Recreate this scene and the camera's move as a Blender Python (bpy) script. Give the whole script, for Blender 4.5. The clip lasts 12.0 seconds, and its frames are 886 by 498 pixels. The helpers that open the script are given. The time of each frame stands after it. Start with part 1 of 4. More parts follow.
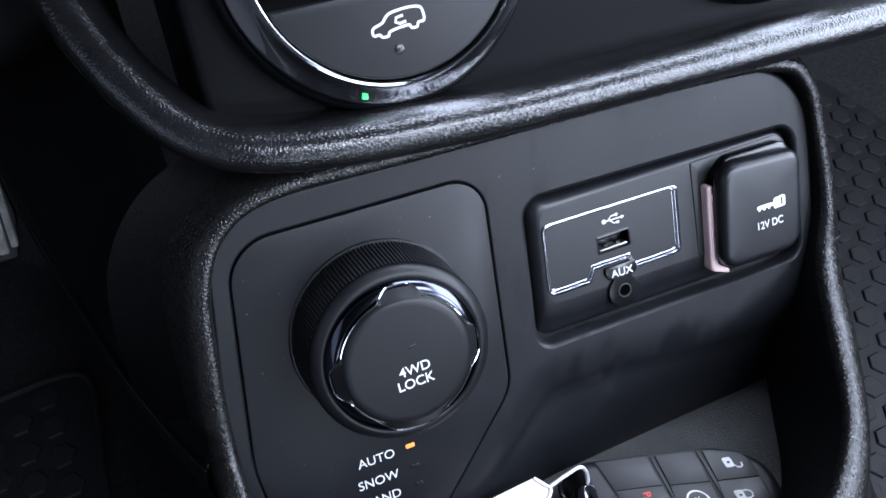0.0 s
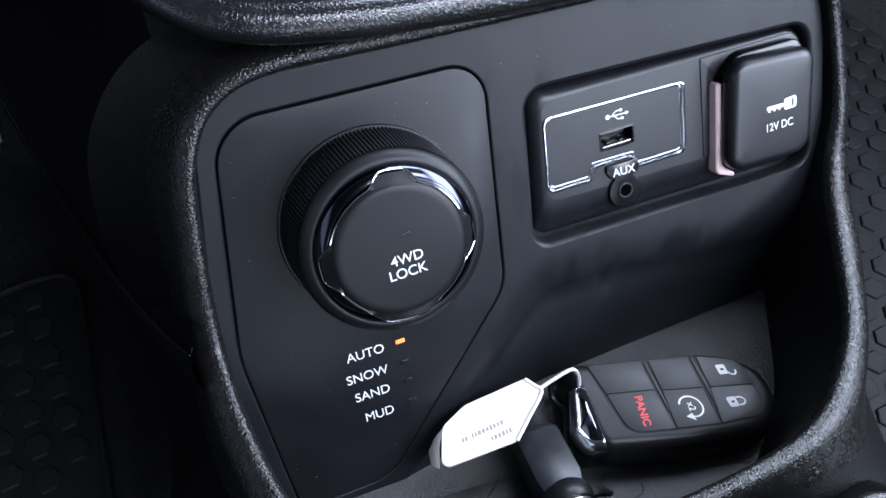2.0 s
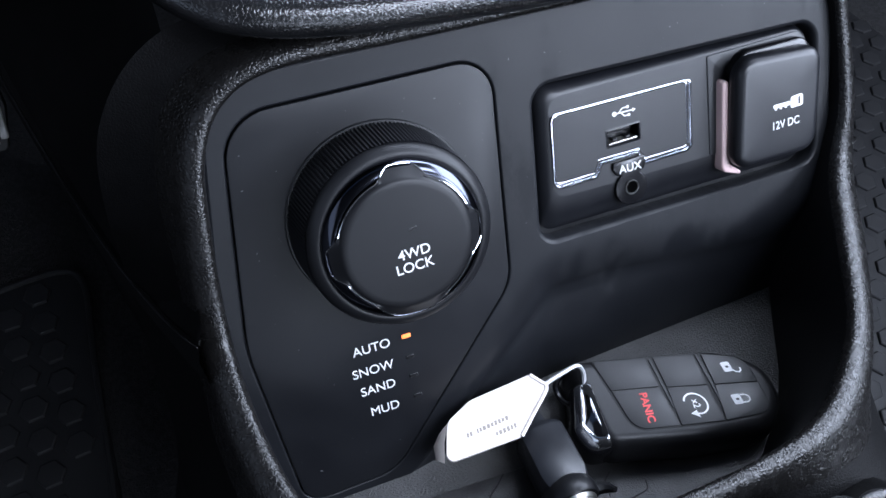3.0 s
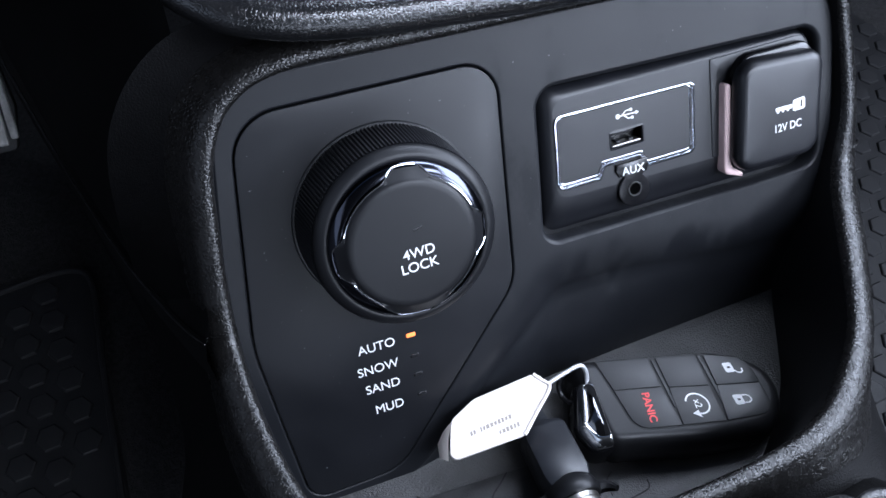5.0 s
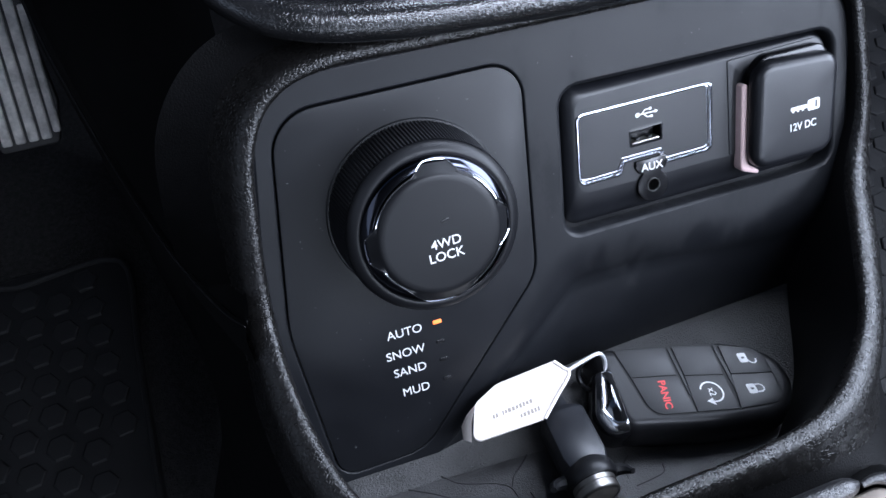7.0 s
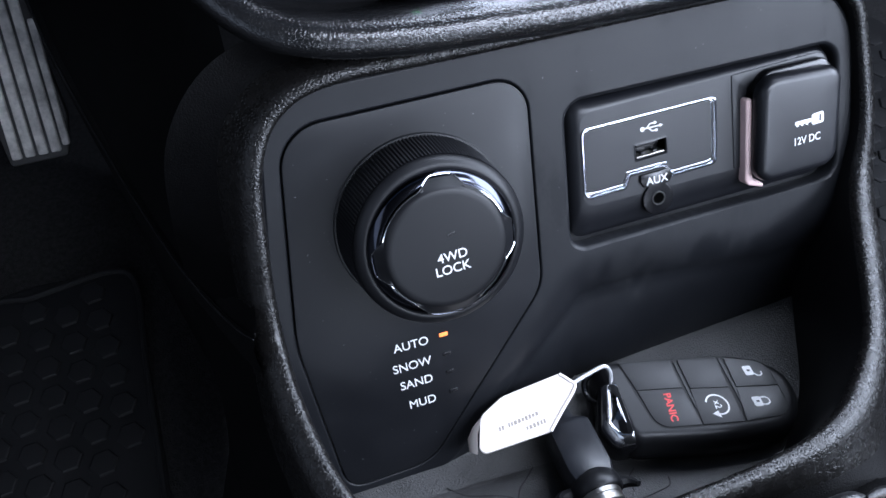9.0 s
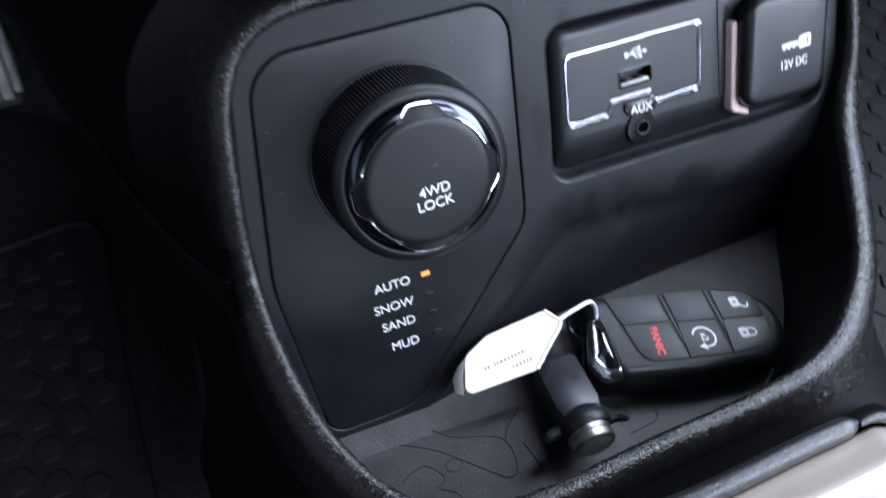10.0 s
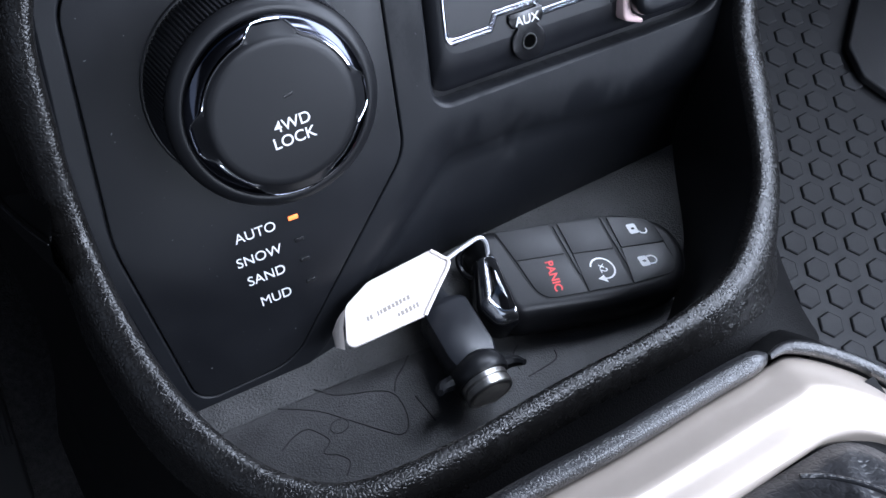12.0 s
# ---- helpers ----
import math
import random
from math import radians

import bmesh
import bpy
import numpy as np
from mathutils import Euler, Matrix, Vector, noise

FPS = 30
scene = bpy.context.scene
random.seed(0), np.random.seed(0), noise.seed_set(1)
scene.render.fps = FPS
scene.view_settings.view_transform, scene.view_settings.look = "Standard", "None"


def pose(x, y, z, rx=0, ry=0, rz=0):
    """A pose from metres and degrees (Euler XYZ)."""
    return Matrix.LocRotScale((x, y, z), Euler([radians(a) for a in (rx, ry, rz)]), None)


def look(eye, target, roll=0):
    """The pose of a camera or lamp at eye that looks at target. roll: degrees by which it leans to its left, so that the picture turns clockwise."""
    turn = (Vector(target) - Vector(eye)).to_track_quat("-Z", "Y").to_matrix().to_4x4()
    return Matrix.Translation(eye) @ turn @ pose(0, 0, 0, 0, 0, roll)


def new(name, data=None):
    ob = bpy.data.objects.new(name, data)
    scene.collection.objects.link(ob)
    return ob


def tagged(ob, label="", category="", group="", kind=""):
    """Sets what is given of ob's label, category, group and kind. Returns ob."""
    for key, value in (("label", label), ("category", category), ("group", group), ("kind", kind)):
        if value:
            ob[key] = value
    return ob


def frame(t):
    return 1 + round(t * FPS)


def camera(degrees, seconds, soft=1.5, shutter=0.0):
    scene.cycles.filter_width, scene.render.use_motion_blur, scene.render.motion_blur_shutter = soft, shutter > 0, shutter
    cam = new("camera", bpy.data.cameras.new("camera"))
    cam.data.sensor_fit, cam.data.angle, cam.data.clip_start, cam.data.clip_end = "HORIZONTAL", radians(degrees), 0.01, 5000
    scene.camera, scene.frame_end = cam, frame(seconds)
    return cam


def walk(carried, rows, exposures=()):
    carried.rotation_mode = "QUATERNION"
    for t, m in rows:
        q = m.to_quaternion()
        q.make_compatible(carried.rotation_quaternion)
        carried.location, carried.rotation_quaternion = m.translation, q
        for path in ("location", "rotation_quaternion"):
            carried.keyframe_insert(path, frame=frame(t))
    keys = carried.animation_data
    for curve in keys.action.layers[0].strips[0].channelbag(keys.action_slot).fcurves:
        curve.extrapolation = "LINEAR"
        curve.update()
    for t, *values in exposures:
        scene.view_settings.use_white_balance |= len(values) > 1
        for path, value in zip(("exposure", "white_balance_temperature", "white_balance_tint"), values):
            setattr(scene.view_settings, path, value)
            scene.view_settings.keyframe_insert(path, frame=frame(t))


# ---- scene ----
MM = 0.001
BASE = Matrix.Translation((0, 0, 0.40))          # the pilot light of the dial stands 0.40 m over the car floor
LEAN_BACK = BASE @ pose(0, 0, 0, -35)            # the fascia leans back by 35 degrees
FACE = BASE @ pose(0, 0, 0, 55)                  # fascia frame: u right, v up along it, h out of it

cam = camera(53.9, 12.0, soft=1.5, shutter=0.5)
PATH = [
    (0, (-0.04960, -0.25150, 0.15600), (-0.02325, -0.16085, 0.12300), -11.6),
    (0.3, (-0.05042, -0.25263, 0.15267), (-0.02455, -0.16192, 0.11949), -11.6),
    (0.5, (-0.05230, -0.24915, 0.14985), (-0.02655, -0.15905, 0.11495), -11.0),
    (0.7, (-0.05055, -0.24795, 0.14465), (-0.02565, -0.15805, 0.10860), -10.8),
    (0.8, (-0.05157, -0.24705, 0.13900), (-0.02699, -0.15730, 0.10241), -10.8),
    (1, (-0.05290, -0.24260, 0.13705), (-0.02770, -0.15390, 0.09830), -10.2),
    (1.2, (-0.05182, -0.24505, 0.13922), (-0.02697, -0.15670, 0.09952), -10.1),
    (1.5, (-0.05195, -0.24445, 0.14025), (-0.02685, -0.15655, 0.09970), -10.0),
    (2, (-0.05120, -0.24560, 0.14180), (-0.02630, -0.15770, 0.10120), -10.1),
    (2.5, (-0.05285, -0.24625, 0.14100), (-0.02805, -0.15825, 0.10055), -10.0),
    (3, (-0.05305, -0.24670, 0.14065), (-0.02840, -0.15860, 0.10020), -9.8),
    (5, (-0.05360, -0.25000, 0.14165), (-0.02955, -0.16165, 0.10145), -9.7),
    (5.5, (-0.05415, -0.25220, 0.14065), (-0.03035, -0.16380, 0.10045), -9.5),
    (6, (-0.05645, -0.25370, 0.13955), (-0.03305, -0.16525, 0.09930), -9.1),
    (6.3, (-0.05905, -0.25638, 0.13875), (-0.03608, -0.16780, 0.09843), -9.1),
    (6.5, (-0.05950, -0.25975, 0.14160), (-0.03705, -0.17110, 0.10110), -9.3),
    (6.7, (-0.05584, -0.26153, 0.14429), (-0.03445, -0.17260, 0.10387), -9.7),
    (7, (-0.05795, -0.26325, 0.14630), (-0.03665, -0.17425, 0.10605), -9.8),
    (9, (-0.05835, -0.26480, 0.14795), (-0.03735, -0.17515, 0.10890), -9.9),
    (9.5, (-0.05745, -0.26400, 0.14715), (-0.03675, -0.17450, 0.10765), -9.9),
    (9.7, (-0.05870, -0.26695, 0.14645), (-0.03815, -0.17785, 0.10585), -10.1),
    (9.9, (-0.06050, -0.26450, 0.14255), (-0.03895, -0.17675, 0.09965), -10.4),
    (10, (-0.06180, -0.25535, 0.14050), (-0.03880, -0.16900, 0.09565), -10.7),
    (10.1, (-0.06045, -0.24460, 0.13650), (-0.03585, -0.16040, 0.08845), -10.9),
    (10.2, (-0.06150, -0.23670, 0.12740), (-0.03445, -0.15465, 0.07700), -10.7),
    (10.5, (-0.04340, -0.22695, 0.12780), (-0.01345, -0.14870, 0.07320), -11.2),
    (11, (-0.04145, -0.22640, 0.12830), (-0.01030, -0.14925, 0.07285), -11.2),
    (11.5, (-0.04425, -0.22845, 0.12825), (-0.01330, -0.15060, 0.07360), -10.7),
    (12, (-0.04530, -0.22905, 0.12755), (-0.01470, -0.15070, 0.07345), -10.5),
]
walk(cam, [(t, LEAN_BACK @ look(eye, target, roll)) for t, eye, target, roll in PATH])

# ---- world and light ----
SUN_EL, SUN_ROT = radians(42), radians(150)
world = bpy.data.worlds.new("sky")
scene.world = world
world.use_nodes = True
wn = world.node_tree.nodes
sky = wn.new("ShaderNodeTexSky")
sky.sky_type, sky.sun_disc, sky.sun_elevation, sky.sun_rotation = "NISHITA", False, SUN_EL, SUN_ROT
wn["Background"].inputs["Strength"].default_value = 0.09
world.node_tree.links.new(sky.outputs["Color"], wn["Background"].inputs["Color"])


def window_light(name, m, sx, sy, power, color=(0.80, 0.905, 1.13)):
    d = bpy.data.lights.new(name, "AREA")
    d.shape, d.size, d.size_y, d.energy, d.color = "RECTANGLE", sx, sy, power, color
    ob = new(name, d)
    ob.matrix_world = m
    return ob


window_light("skylight_driver_window", pose(-0.72, -0.45, 0.98, 0, -90, 0), 0.42, 1.1, 0.9)
window_light("skylight_passenger_window", pose(0.83, -0.235, 0.945, 0, 90, 0), 0.49, 1.19, 28.5)
window_light("skylight_rear_side_window", pose(0.83, -1.45, 1.05, 0, 90, 0), 0.30, 0.8, 18)
window_light("skylight_rear_window", pose(0.05, -2.25, 0.96, -90, 0, 180), 1.1, 0.32, 6)
# an added overhead fill that brightens bezel and rim; no roof window is known
window_light("added_roof_fill", pose(0.42, -0.61, 1.23, 0, 0, 0), 0.68, 0.36, 13.5)
window_light("skylight_windscreen", pose(0.49, 0.26, 1.14, -27, 0, 0), 0.56, 0.19, 6.2)
scene.view_settings.exposure = 0.0


# ---- materials ----
def mat(name, color, rough=0.5, metal=0.0, bump=None, vary=0.0, vary_scale=60.0, rough_vary=0.0, spec=0.5, emit=None, smudge=None):
    """bump: (kind, scale, strength, distance) or a list of them; vary: share by which the colour wavers; coordinates in metres."""
    m = bpy.data.materials.new(name)
    m.use_nodes = True
    nt = m.node_tree
    b = nt.nodes["Principled BSDF"]
    b.inputs["Base Color"].default_value = (*color, 1)
    b.inputs["Roughness"].default_value, b.inputs["Metallic"].default_value = rough, metal
    b.inputs["Specular IOR Level"].default_value = spec
    co = nt.nodes.new("ShaderNodeTexCoord")
    if emit:
        b.inputs["Emission Color"].default_value, b.inputs["Emission Strength"].default_value = (*emit[:3], 1), emit[3]
    if vary or rough_vary:
        n = nt.nodes.new("ShaderNodeTexNoise")
        n.inputs["Scale"].default_value, n.inputs["Detail"].default_value, n.inputs["Roughness"].default_value = vary_scale, 6, 0.62
        nt.links.new(co.outputs["Object"], n.inputs["Vector"])
        if vary:
            r = nt.nodes.new("ShaderNodeMapRange")
            r.inputs["From Min"].default_value, r.inputs["From Max"].default_value = 0.3, 0.7
            r.inputs["To Min"].default_value, r.inputs["To Max"].default_value = 1 - vary, 1 + vary
            nt.links.new(n.outputs["Fac"], r.inputs["Value"])
            mix = nt.nodes.new("ShaderNodeVectorMath")
            mix.operation = "SCALE"
            mix.inputs[0].default_value = color
            nt.links.new(r.outputs["Result"], mix.inputs["Scale"])
            nt.links.new(mix.outputs["Vector"], b.inputs["Base Color"])
        if rough_vary:
            r = nt.nodes.new("ShaderNodeMapRange")
            r.inputs["From Min"].default_value, r.inputs["From Max"].default_value = 0.3, 0.7
            r.inputs["To Min"].default_value, r.inputs["To Max"].default_value = max(0.02, rough - rough_vary), min(1, rough + rough_vary)
            nt.links.new(n.outputs["Fac"], r.inputs["Value"])
            nt.links.new(r.outputs["Result"], b.inputs["Roughness"])
    if smudge:
        # greasy streaks that polish the surface: (scale, threshold, roughness, handled spots as (x, y, z, radius))
        mp = nt.nodes.new("ShaderNodeMapping")
        mp.inputs["Scale"].default_value, mp.inputs["Rotation"].default_value = (1.0, 0.45, 0.45), (0.5, 0.3, 0.4)
        n2 = nt.nodes.new("ShaderNodeTexNoise")
        n2.inputs["Scale"].default_value, n2.inputs["Detail"].default_value, n2.inputs["Roughness"].default_value = smudge[0], 8, 0.72
        r2 = nt.nodes.new("ShaderNodeMapRange")
        r2.inputs["From Min"].default_value, r2.inputs["From Max"].default_value = smudge[1], smudge[1] + 0.14
        mx = nt.nodes.new("ShaderNodeMix")
        nt.links.new(co.outputs["Object"], mp.inputs["Vector"])
        nt.links.new(mp.outputs["Vector"], n2.inputs["Vector"])
        amount = n2.outputs["Fac"]
        for x, y, z, radius in smudge[3:]:
            far = nt.nodes.new("ShaderNodeVectorMath")
            far.operation = "DISTANCE"
            far.inputs[1].default_value = (x, y, z)
            nt.links.new(co.outputs["Object"], far.inputs[0])
            near = nt.nodes.new("ShaderNodeMapRange")
            near.inputs["From Min"].default_value, near.inputs["From Max"].default_value = radius, radius * 0.3
            near.inputs["To Max"].default_value = 0.17
            nt.links.new(far.outputs["Value"], near.inputs["Value"])
            more = nt.nodes.new("ShaderNodeMath")
            nt.links.new(amount, more.inputs[0])
            nt.links.new(near.outputs["Result"], more.inputs[1])
            amount = more.outputs["Value"]
        nt.links.new(amount, r2.inputs["Value"])
        nt.links.new(r2.outputs["Result"], mx.inputs["Factor"])
        if rough_vary:
            nt.links.new(r.outputs["Result"], mx.inputs["A"])
        else:
            mx.inputs["A"].default_value = rough
        mx.inputs["B"].default_value = smudge[2]
        nt.links.new(mx.outputs["Result"], b.inputs["Roughness"])
    last = None
    for kind, scale, strength, dist in ([bump] if isinstance(bump, tuple) else bump or []):
        if kind == "noise":
            n = nt.nodes.new("ShaderNodeTexNoise")
            n.inputs["Detail"].default_value = 4
            out = n.outputs["Fac"]
        else:
            n = nt.nodes.new("ShaderNodeTexVoronoi")
            n.feature = "DISTANCE_TO_EDGE"
            out = n.outputs["Distance"]
        n.inputs["Scale"].default_value = scale
        nt.links.new(co.outputs["Object"], n.inputs["Vector"])
        if kind == "leather":
            # wandering creases between uneven plates
            bend = nt.nodes.new("ShaderNodeTexNoise")
            bend.inputs["Scale"].default_value, bend.inputs["Detail"].default_value = scale * 0.7, 1
            shift = nt.nodes.new("ShaderNodeVectorMath")
            shift.operation = "MULTIPLY_ADD"
            shift.inputs[1].default_value = [0.6 / scale] * 3
            nt.links.new(co.outputs["Object"], bend.inputs["Vector"])
            nt.links.new(bend.outputs["Color"], shift.inputs[0])
            nt.links.new(co.outputs["Object"], shift.inputs[2])
            nt.links.new(shift.outputs["Vector"], n.inputs["Vector"])
            r = nt.nodes.new("ShaderNodeMapRange")
            r.interpolation_type = "SMOOTHSTEP"
            r.inputs["From Max"].default_value = 0.26
            nt.links.new(out, r.inputs["Value"])
            out = r.outputs["Result"]
        bp = nt.nodes.new("ShaderNodeBump")
        bp.inputs["Strength"].default_value, bp.inputs["Distance"].default_value = strength, dist
        nt.links.new(out, bp.inputs["Height"])
        if last:
            nt.links.new(last, bp.inputs["Normal"])
        last = bp.outputs["Normal"]
    if last:
        nt.links.new(last, b.inputs["Normal"])
    return m


M_COVER = mat("satin_cap_plastic", (0.0085, 0.0090, 0.0110), 0.32, bump=("noise", 2600, 0.06, 0.0002), vary=0.15, rough_vary=0.05, smudge=(90, 0.58, 0.36))
M_FASCIA = mat("satin_black_plastic", (0.0068, 0.0075, 0.0093), 0.42, spec=0.33, bump=("noise", 2600, 0.12, 0.0002), vary=0.15, vary_scale=30, rough_vary=0.05,
               smudge=(120, 0.57, 0.66, (0.0440, 0.0290, 0.0410, 0.016), (0.046, 0.020, 0.030, 0.014), (0.072, 0.006, 0.008, 0.020), (0.092, 0.006, 0.009, 0.017), (0.118, 0.006, 0.009, 0.022)))
M_DIAL = mat("matt_black_plastic", (0.0066, 0.0071, 0.0088), 0.40, spec=0.40, bump=("noise", 2600, 0.10, 0.0002), vary=0.15, vary_scale=40, rough_vary=0.06)
M_SATIN = mat("satin_black_module", (0.0060, 0.0065, 0.0085), 0.36, bump=("noise", 2600, 0.06, 0.0002), vary=0.15, rough_vary=0.05, smudge=(60, 0.60, 0.29))
M_SOFT = mat("soft_touch_black", (0.0075, 0.0078, 0.0090), 0.40, bump=("noise", 3000, 0.08, 0.0002), vary=0.1, rough_vary=0.05)
M_CAP = mat("soft_black_cap", (0.0065, 0.0068, 0.0080), 0.42, spec=0.34, bump=("noise", 3000, 0.08, 0.0002), vary=0.1, rough_vary=0.05)
M_KNURL = mat("knurled_black_plastic", (0.020, 0.0205, 0.0230), 0.32, spec=0.5, bump=("noise", 3000, 0.08, 0.0002), vary=0.1, rough_vary=0.05)
# the darkness inside openings, put into the colour: near black without gloss
M_HOLLOW_SHADE = mat("painted_hollow_shade", (0.0015, 0.0015, 0.0015), 0.9, spec=0.0)
M_GLOSS = mat("gloss_black_plastic", (0.005, 0.005, 0.006), 0.20, rough_vary=0.06, vary_scale=80)
M_GRAIN = mat("grained_vinyl", (0.0068, 0.0064, 0.0062), 0.27, spec=0.46, bump=("leather", 850, 0.44, 0.00020), vary=0.2, vary_scale=260, rough_vary=0.06)
M_KEY = mat("worn_key_plastic", (0.0098, 0.0098, 0.0108), 0.40, spec=0.34, bump=("noise", 2600, 0.10, 0.0002), vary=0.15, vary_scale=120, rough_vary=0.06)
M_DASH = mat("grained_dash_vinyl", (0.0060, 0.0061, 0.0066), 0.22, spec=0.80, bump=[("leather", 900, 0.28, 0.00016)], vary=0.2, vary_scale=150, rough_vary=0.04)
M_FLANK = mat("dark_grained_flank", (0.0045, 0.0044, 0.0046), 0.5, bump=("leather", 900, 0.4, 0.00016), vary=0.2, vary_scale=200, spec=0.10)
M_LIP = mat("shiny_grained_vinyl", (0.012, 0.012, 0.013), 0.33, spec=0.75, bump=("leather", 1000, 0.40, 0.00018), vary=0.2, vary_scale=200, rough_vary=0.04)
M_SIDE = mat("dark_side_plastic", (0.0070, 0.0069, 0.0072), 0.65, bump=("noise", 1500, 0.2, 0.0002), vary=0.2, spec=0.14)
M_RUBBER = mat("grey_rubber", (0.057, 0.056, 0.055), 0.5, bump=[("noise", 1500, 0.9, 0.0006)], vary=0.3, vary_scale=90, rough_vary=0.1)
M_RUBBER_SMOOTH = mat("smooth_grey_rubber", (0.030, 0.029, 0.029), 0.46, bump=[("noise", 1700, 0.5, 0.0005)], vary=0.4, vary_scale=80, rough_vary=0.1)
M_WALL = mat("smooth_black_wall", (0.005, 0.005, 0.006), 0.55, spec=0.3, bump=("noise", 2000, 0.1, 0.0002), vary=0.2)
M_PANEL = mat("dull_black_panel", (0.004, 0.004, 0.005), 0.42, bump=("noise", 2200, 0.06, 0.0001), vary=0.15, spec=0.10, rough_vary=0.04)
M_GROOVE = mat("groove_black", (0.008, 0.008, 0.008), 0.7)
M_CHROME = mat("chrome", (0.80, 0.81, 0.84), 0.06, 1.0)
M_DARK_CHROME = mat("dark_chrome", (0.070, 0.074, 0.092), 0.12, 1.0, rough_vary=0.03)
M_KEY_CHROME = mat("worn_chrome", (0.82, 0.82, 0.83), 0.18, 1.0, rough_vary=0.05, vary_scale=160)
M_FRAME = mat("smoked_chrome", (0.60, 0.61, 0.65), 0.11, 1.0, rough_vary=0.04, vary_scale=200)
M_PANE = mat("smoked_window", (0.20, 0.20, 0.21), 0.12, 1.0, rough_vary=0.04, vary_scale=200)
M_WIRE = mat("satin_wire", (0.75, 0.75, 0.77), 0.38, 0.7, rough_vary=0.06, vary_scale=300)
M_STEEL = mat("brushed_steel", (0.55, 0.53, 0.50), 0.34, 1.0, bump=("noise", 1800, 0.1, 0.0002), rough_vary=0.08)
M_DULL_STEEL = mat("dull_steel", (0.62, 0.58, 0.52), 0.5, 0.6, bump=("noise", 1500, 0.15, 0.0002), vary=0.15, vary_scale=400, rough_vary=0.1)
M_BARREL = mat("grey_black_plastic", (0.012, 0.013, 0.016), 0.36, bump=("noise", 1800, 0.1, 0.0002), vary=0.2, vary_scale=120, rough_vary=0.1)
M_PRINT = mat("white_print", (0.80, 0.80, 0.80), 0.5)
M_RED = mat("red_print", (0.75, 0.05, 0.05), 0.5)
M_PAPER = mat("white_card", (0.86, 0.78, 0.72), 0.6, bump=("noise", 700, 0.1, 0.0003), vary=0.04)
M_INK = mat("grey_ink", (0.30, 0.26, 0.225), 0.6)
M_PINK = mat("pale_pink_plastic", (0.84, 0.61, 0.59), 0.45, vary=0.05)
M_SILVER = mat("satin_silver_paint", (0.57, 0.49, 0.42), 0.27, 0.45, bump=("noise", 3000, 0.05, 0.0002), vary=0.05)
M_BOOT = mat("black_leather", (0.020, 0.020, 0.022), 0.34, bump=[("leather", 520, 0.22, 0.0003), ("noise", 160, 0.35, 0.0016)], vary=0.2, vary_scale=120)
M_MAT = mat("black_rubber_mat", (0.011, 0.011, 0.012), 0.60, spec=0.32, bump=("noise", 900, 0.25, 0.0006), vary=0.25, vary_scale=40, rough_vary=0.1)
M_CARPET = mat("black_carpet", (0.027, 0.0265, 0.027), 0.95, spec=0.1, bump=("noise", 800, 0.8, 0.002), vary=0.4, vary_scale=300)
M_PEDAL = mat("grey_pedal_rubber", (0.62, 0.60, 0.57), 0.5, bump=("noise", 900, 0.3, 0.0008), vary=0.45, vary_scale=110, rough_vary=0.1)
M_CABIN = mat("dark_cabin_lining", (0.03, 0.03, 0.033), 0.9, bump=("noise", 300, 0.2, 0.001), vary=0.1, vary_scale=8)
M_AMBER = mat("amber_pilot_light", (0.6, 0.2, 0.05), 0.4, emit=(1.0, 0.21, 0.055, 1.9))
M_GREEN = mat("green_pilot_light", (0.1, 0.7, 0.2), 0.4, emit=(0.03, 1.0, 0.2, 1.0))
M_DUST = mat("pale_dust", (0.16, 0.16, 0.17), 0.9)
M_UNLIT = mat("unlit_lens", (0.012, 0.012, 0.013), 0.25)


# ---- shape helpers, in millimetres ----
def rpoly(corners, seg=7):
    """A closed outline with rounded corners: (x, y, radius), counterclockwise."""
    out, n = [], len(corners)
    for i, (x, y, r) in enumerate(corners):
        p = Vector((x, y))
        a = (Vector(corners[i - 1][:2]) - p)
        b = (Vector(corners[(i + 1) % n][:2]) - p)
        la, lb = a.length, b.length
        a, b = a / la, b / lb
        half = math.acos(max(-1, min(1, a.dot(b)))) / 2
        cut = min(r / math.tan(half), la * 0.49, lb * 0.49)
        r = cut * math.tan(half)
        if r < 1e-4:
            out.append((x, y))
            continue
        c = p + (a + b).normalized() * (r / math.sin(half))
        s, e = p + a * cut - c, p + b * cut - c
        turn = math.atan2(s.x * e.y - s.y * e.x, s.dot(e))
        for k in range(seg + 1):
            t = turn * k / seg
            out.append((c.x + s.x * math.cos(t) - s.y * math.sin(t), c.y + s.x * math.sin(t) + s.y * math.cos(t)))
    return out


def circle(x, y, r, n=48):
    return [(x + r * math.cos(2 * math.pi * k / n), y + r * math.sin(2 * math.pi * k / n)) for k in range(n)]


def inset(loop, d):
    """The outline moved inwards by d (outwards where negative)."""
    out, n = [], len(loop)
    for i in range(n):
        p, a, b = Vector(loop[i]), Vector(loop[i - 1]), Vector(loop[(i + 1) % n])
        e, f = (p - a), (b - p)
        e = e.normalized() if e.length > 1e-6 else f.normalized()
        f = f.normalized() if f.length > 1e-6 else e
        m = Vector((-e.y - f.y, e.x + f.x))
        m = m.normalized() if m.length > 1e-6 else Vector((-e.y, e.x))
        k = max(0.5, m.dot(Vector((-e.y, e.x))))
        out.append(tuple(p + m * d / k))
    return out


def lift(loop, h):
    return [(x, y, h) for x, y in loop]


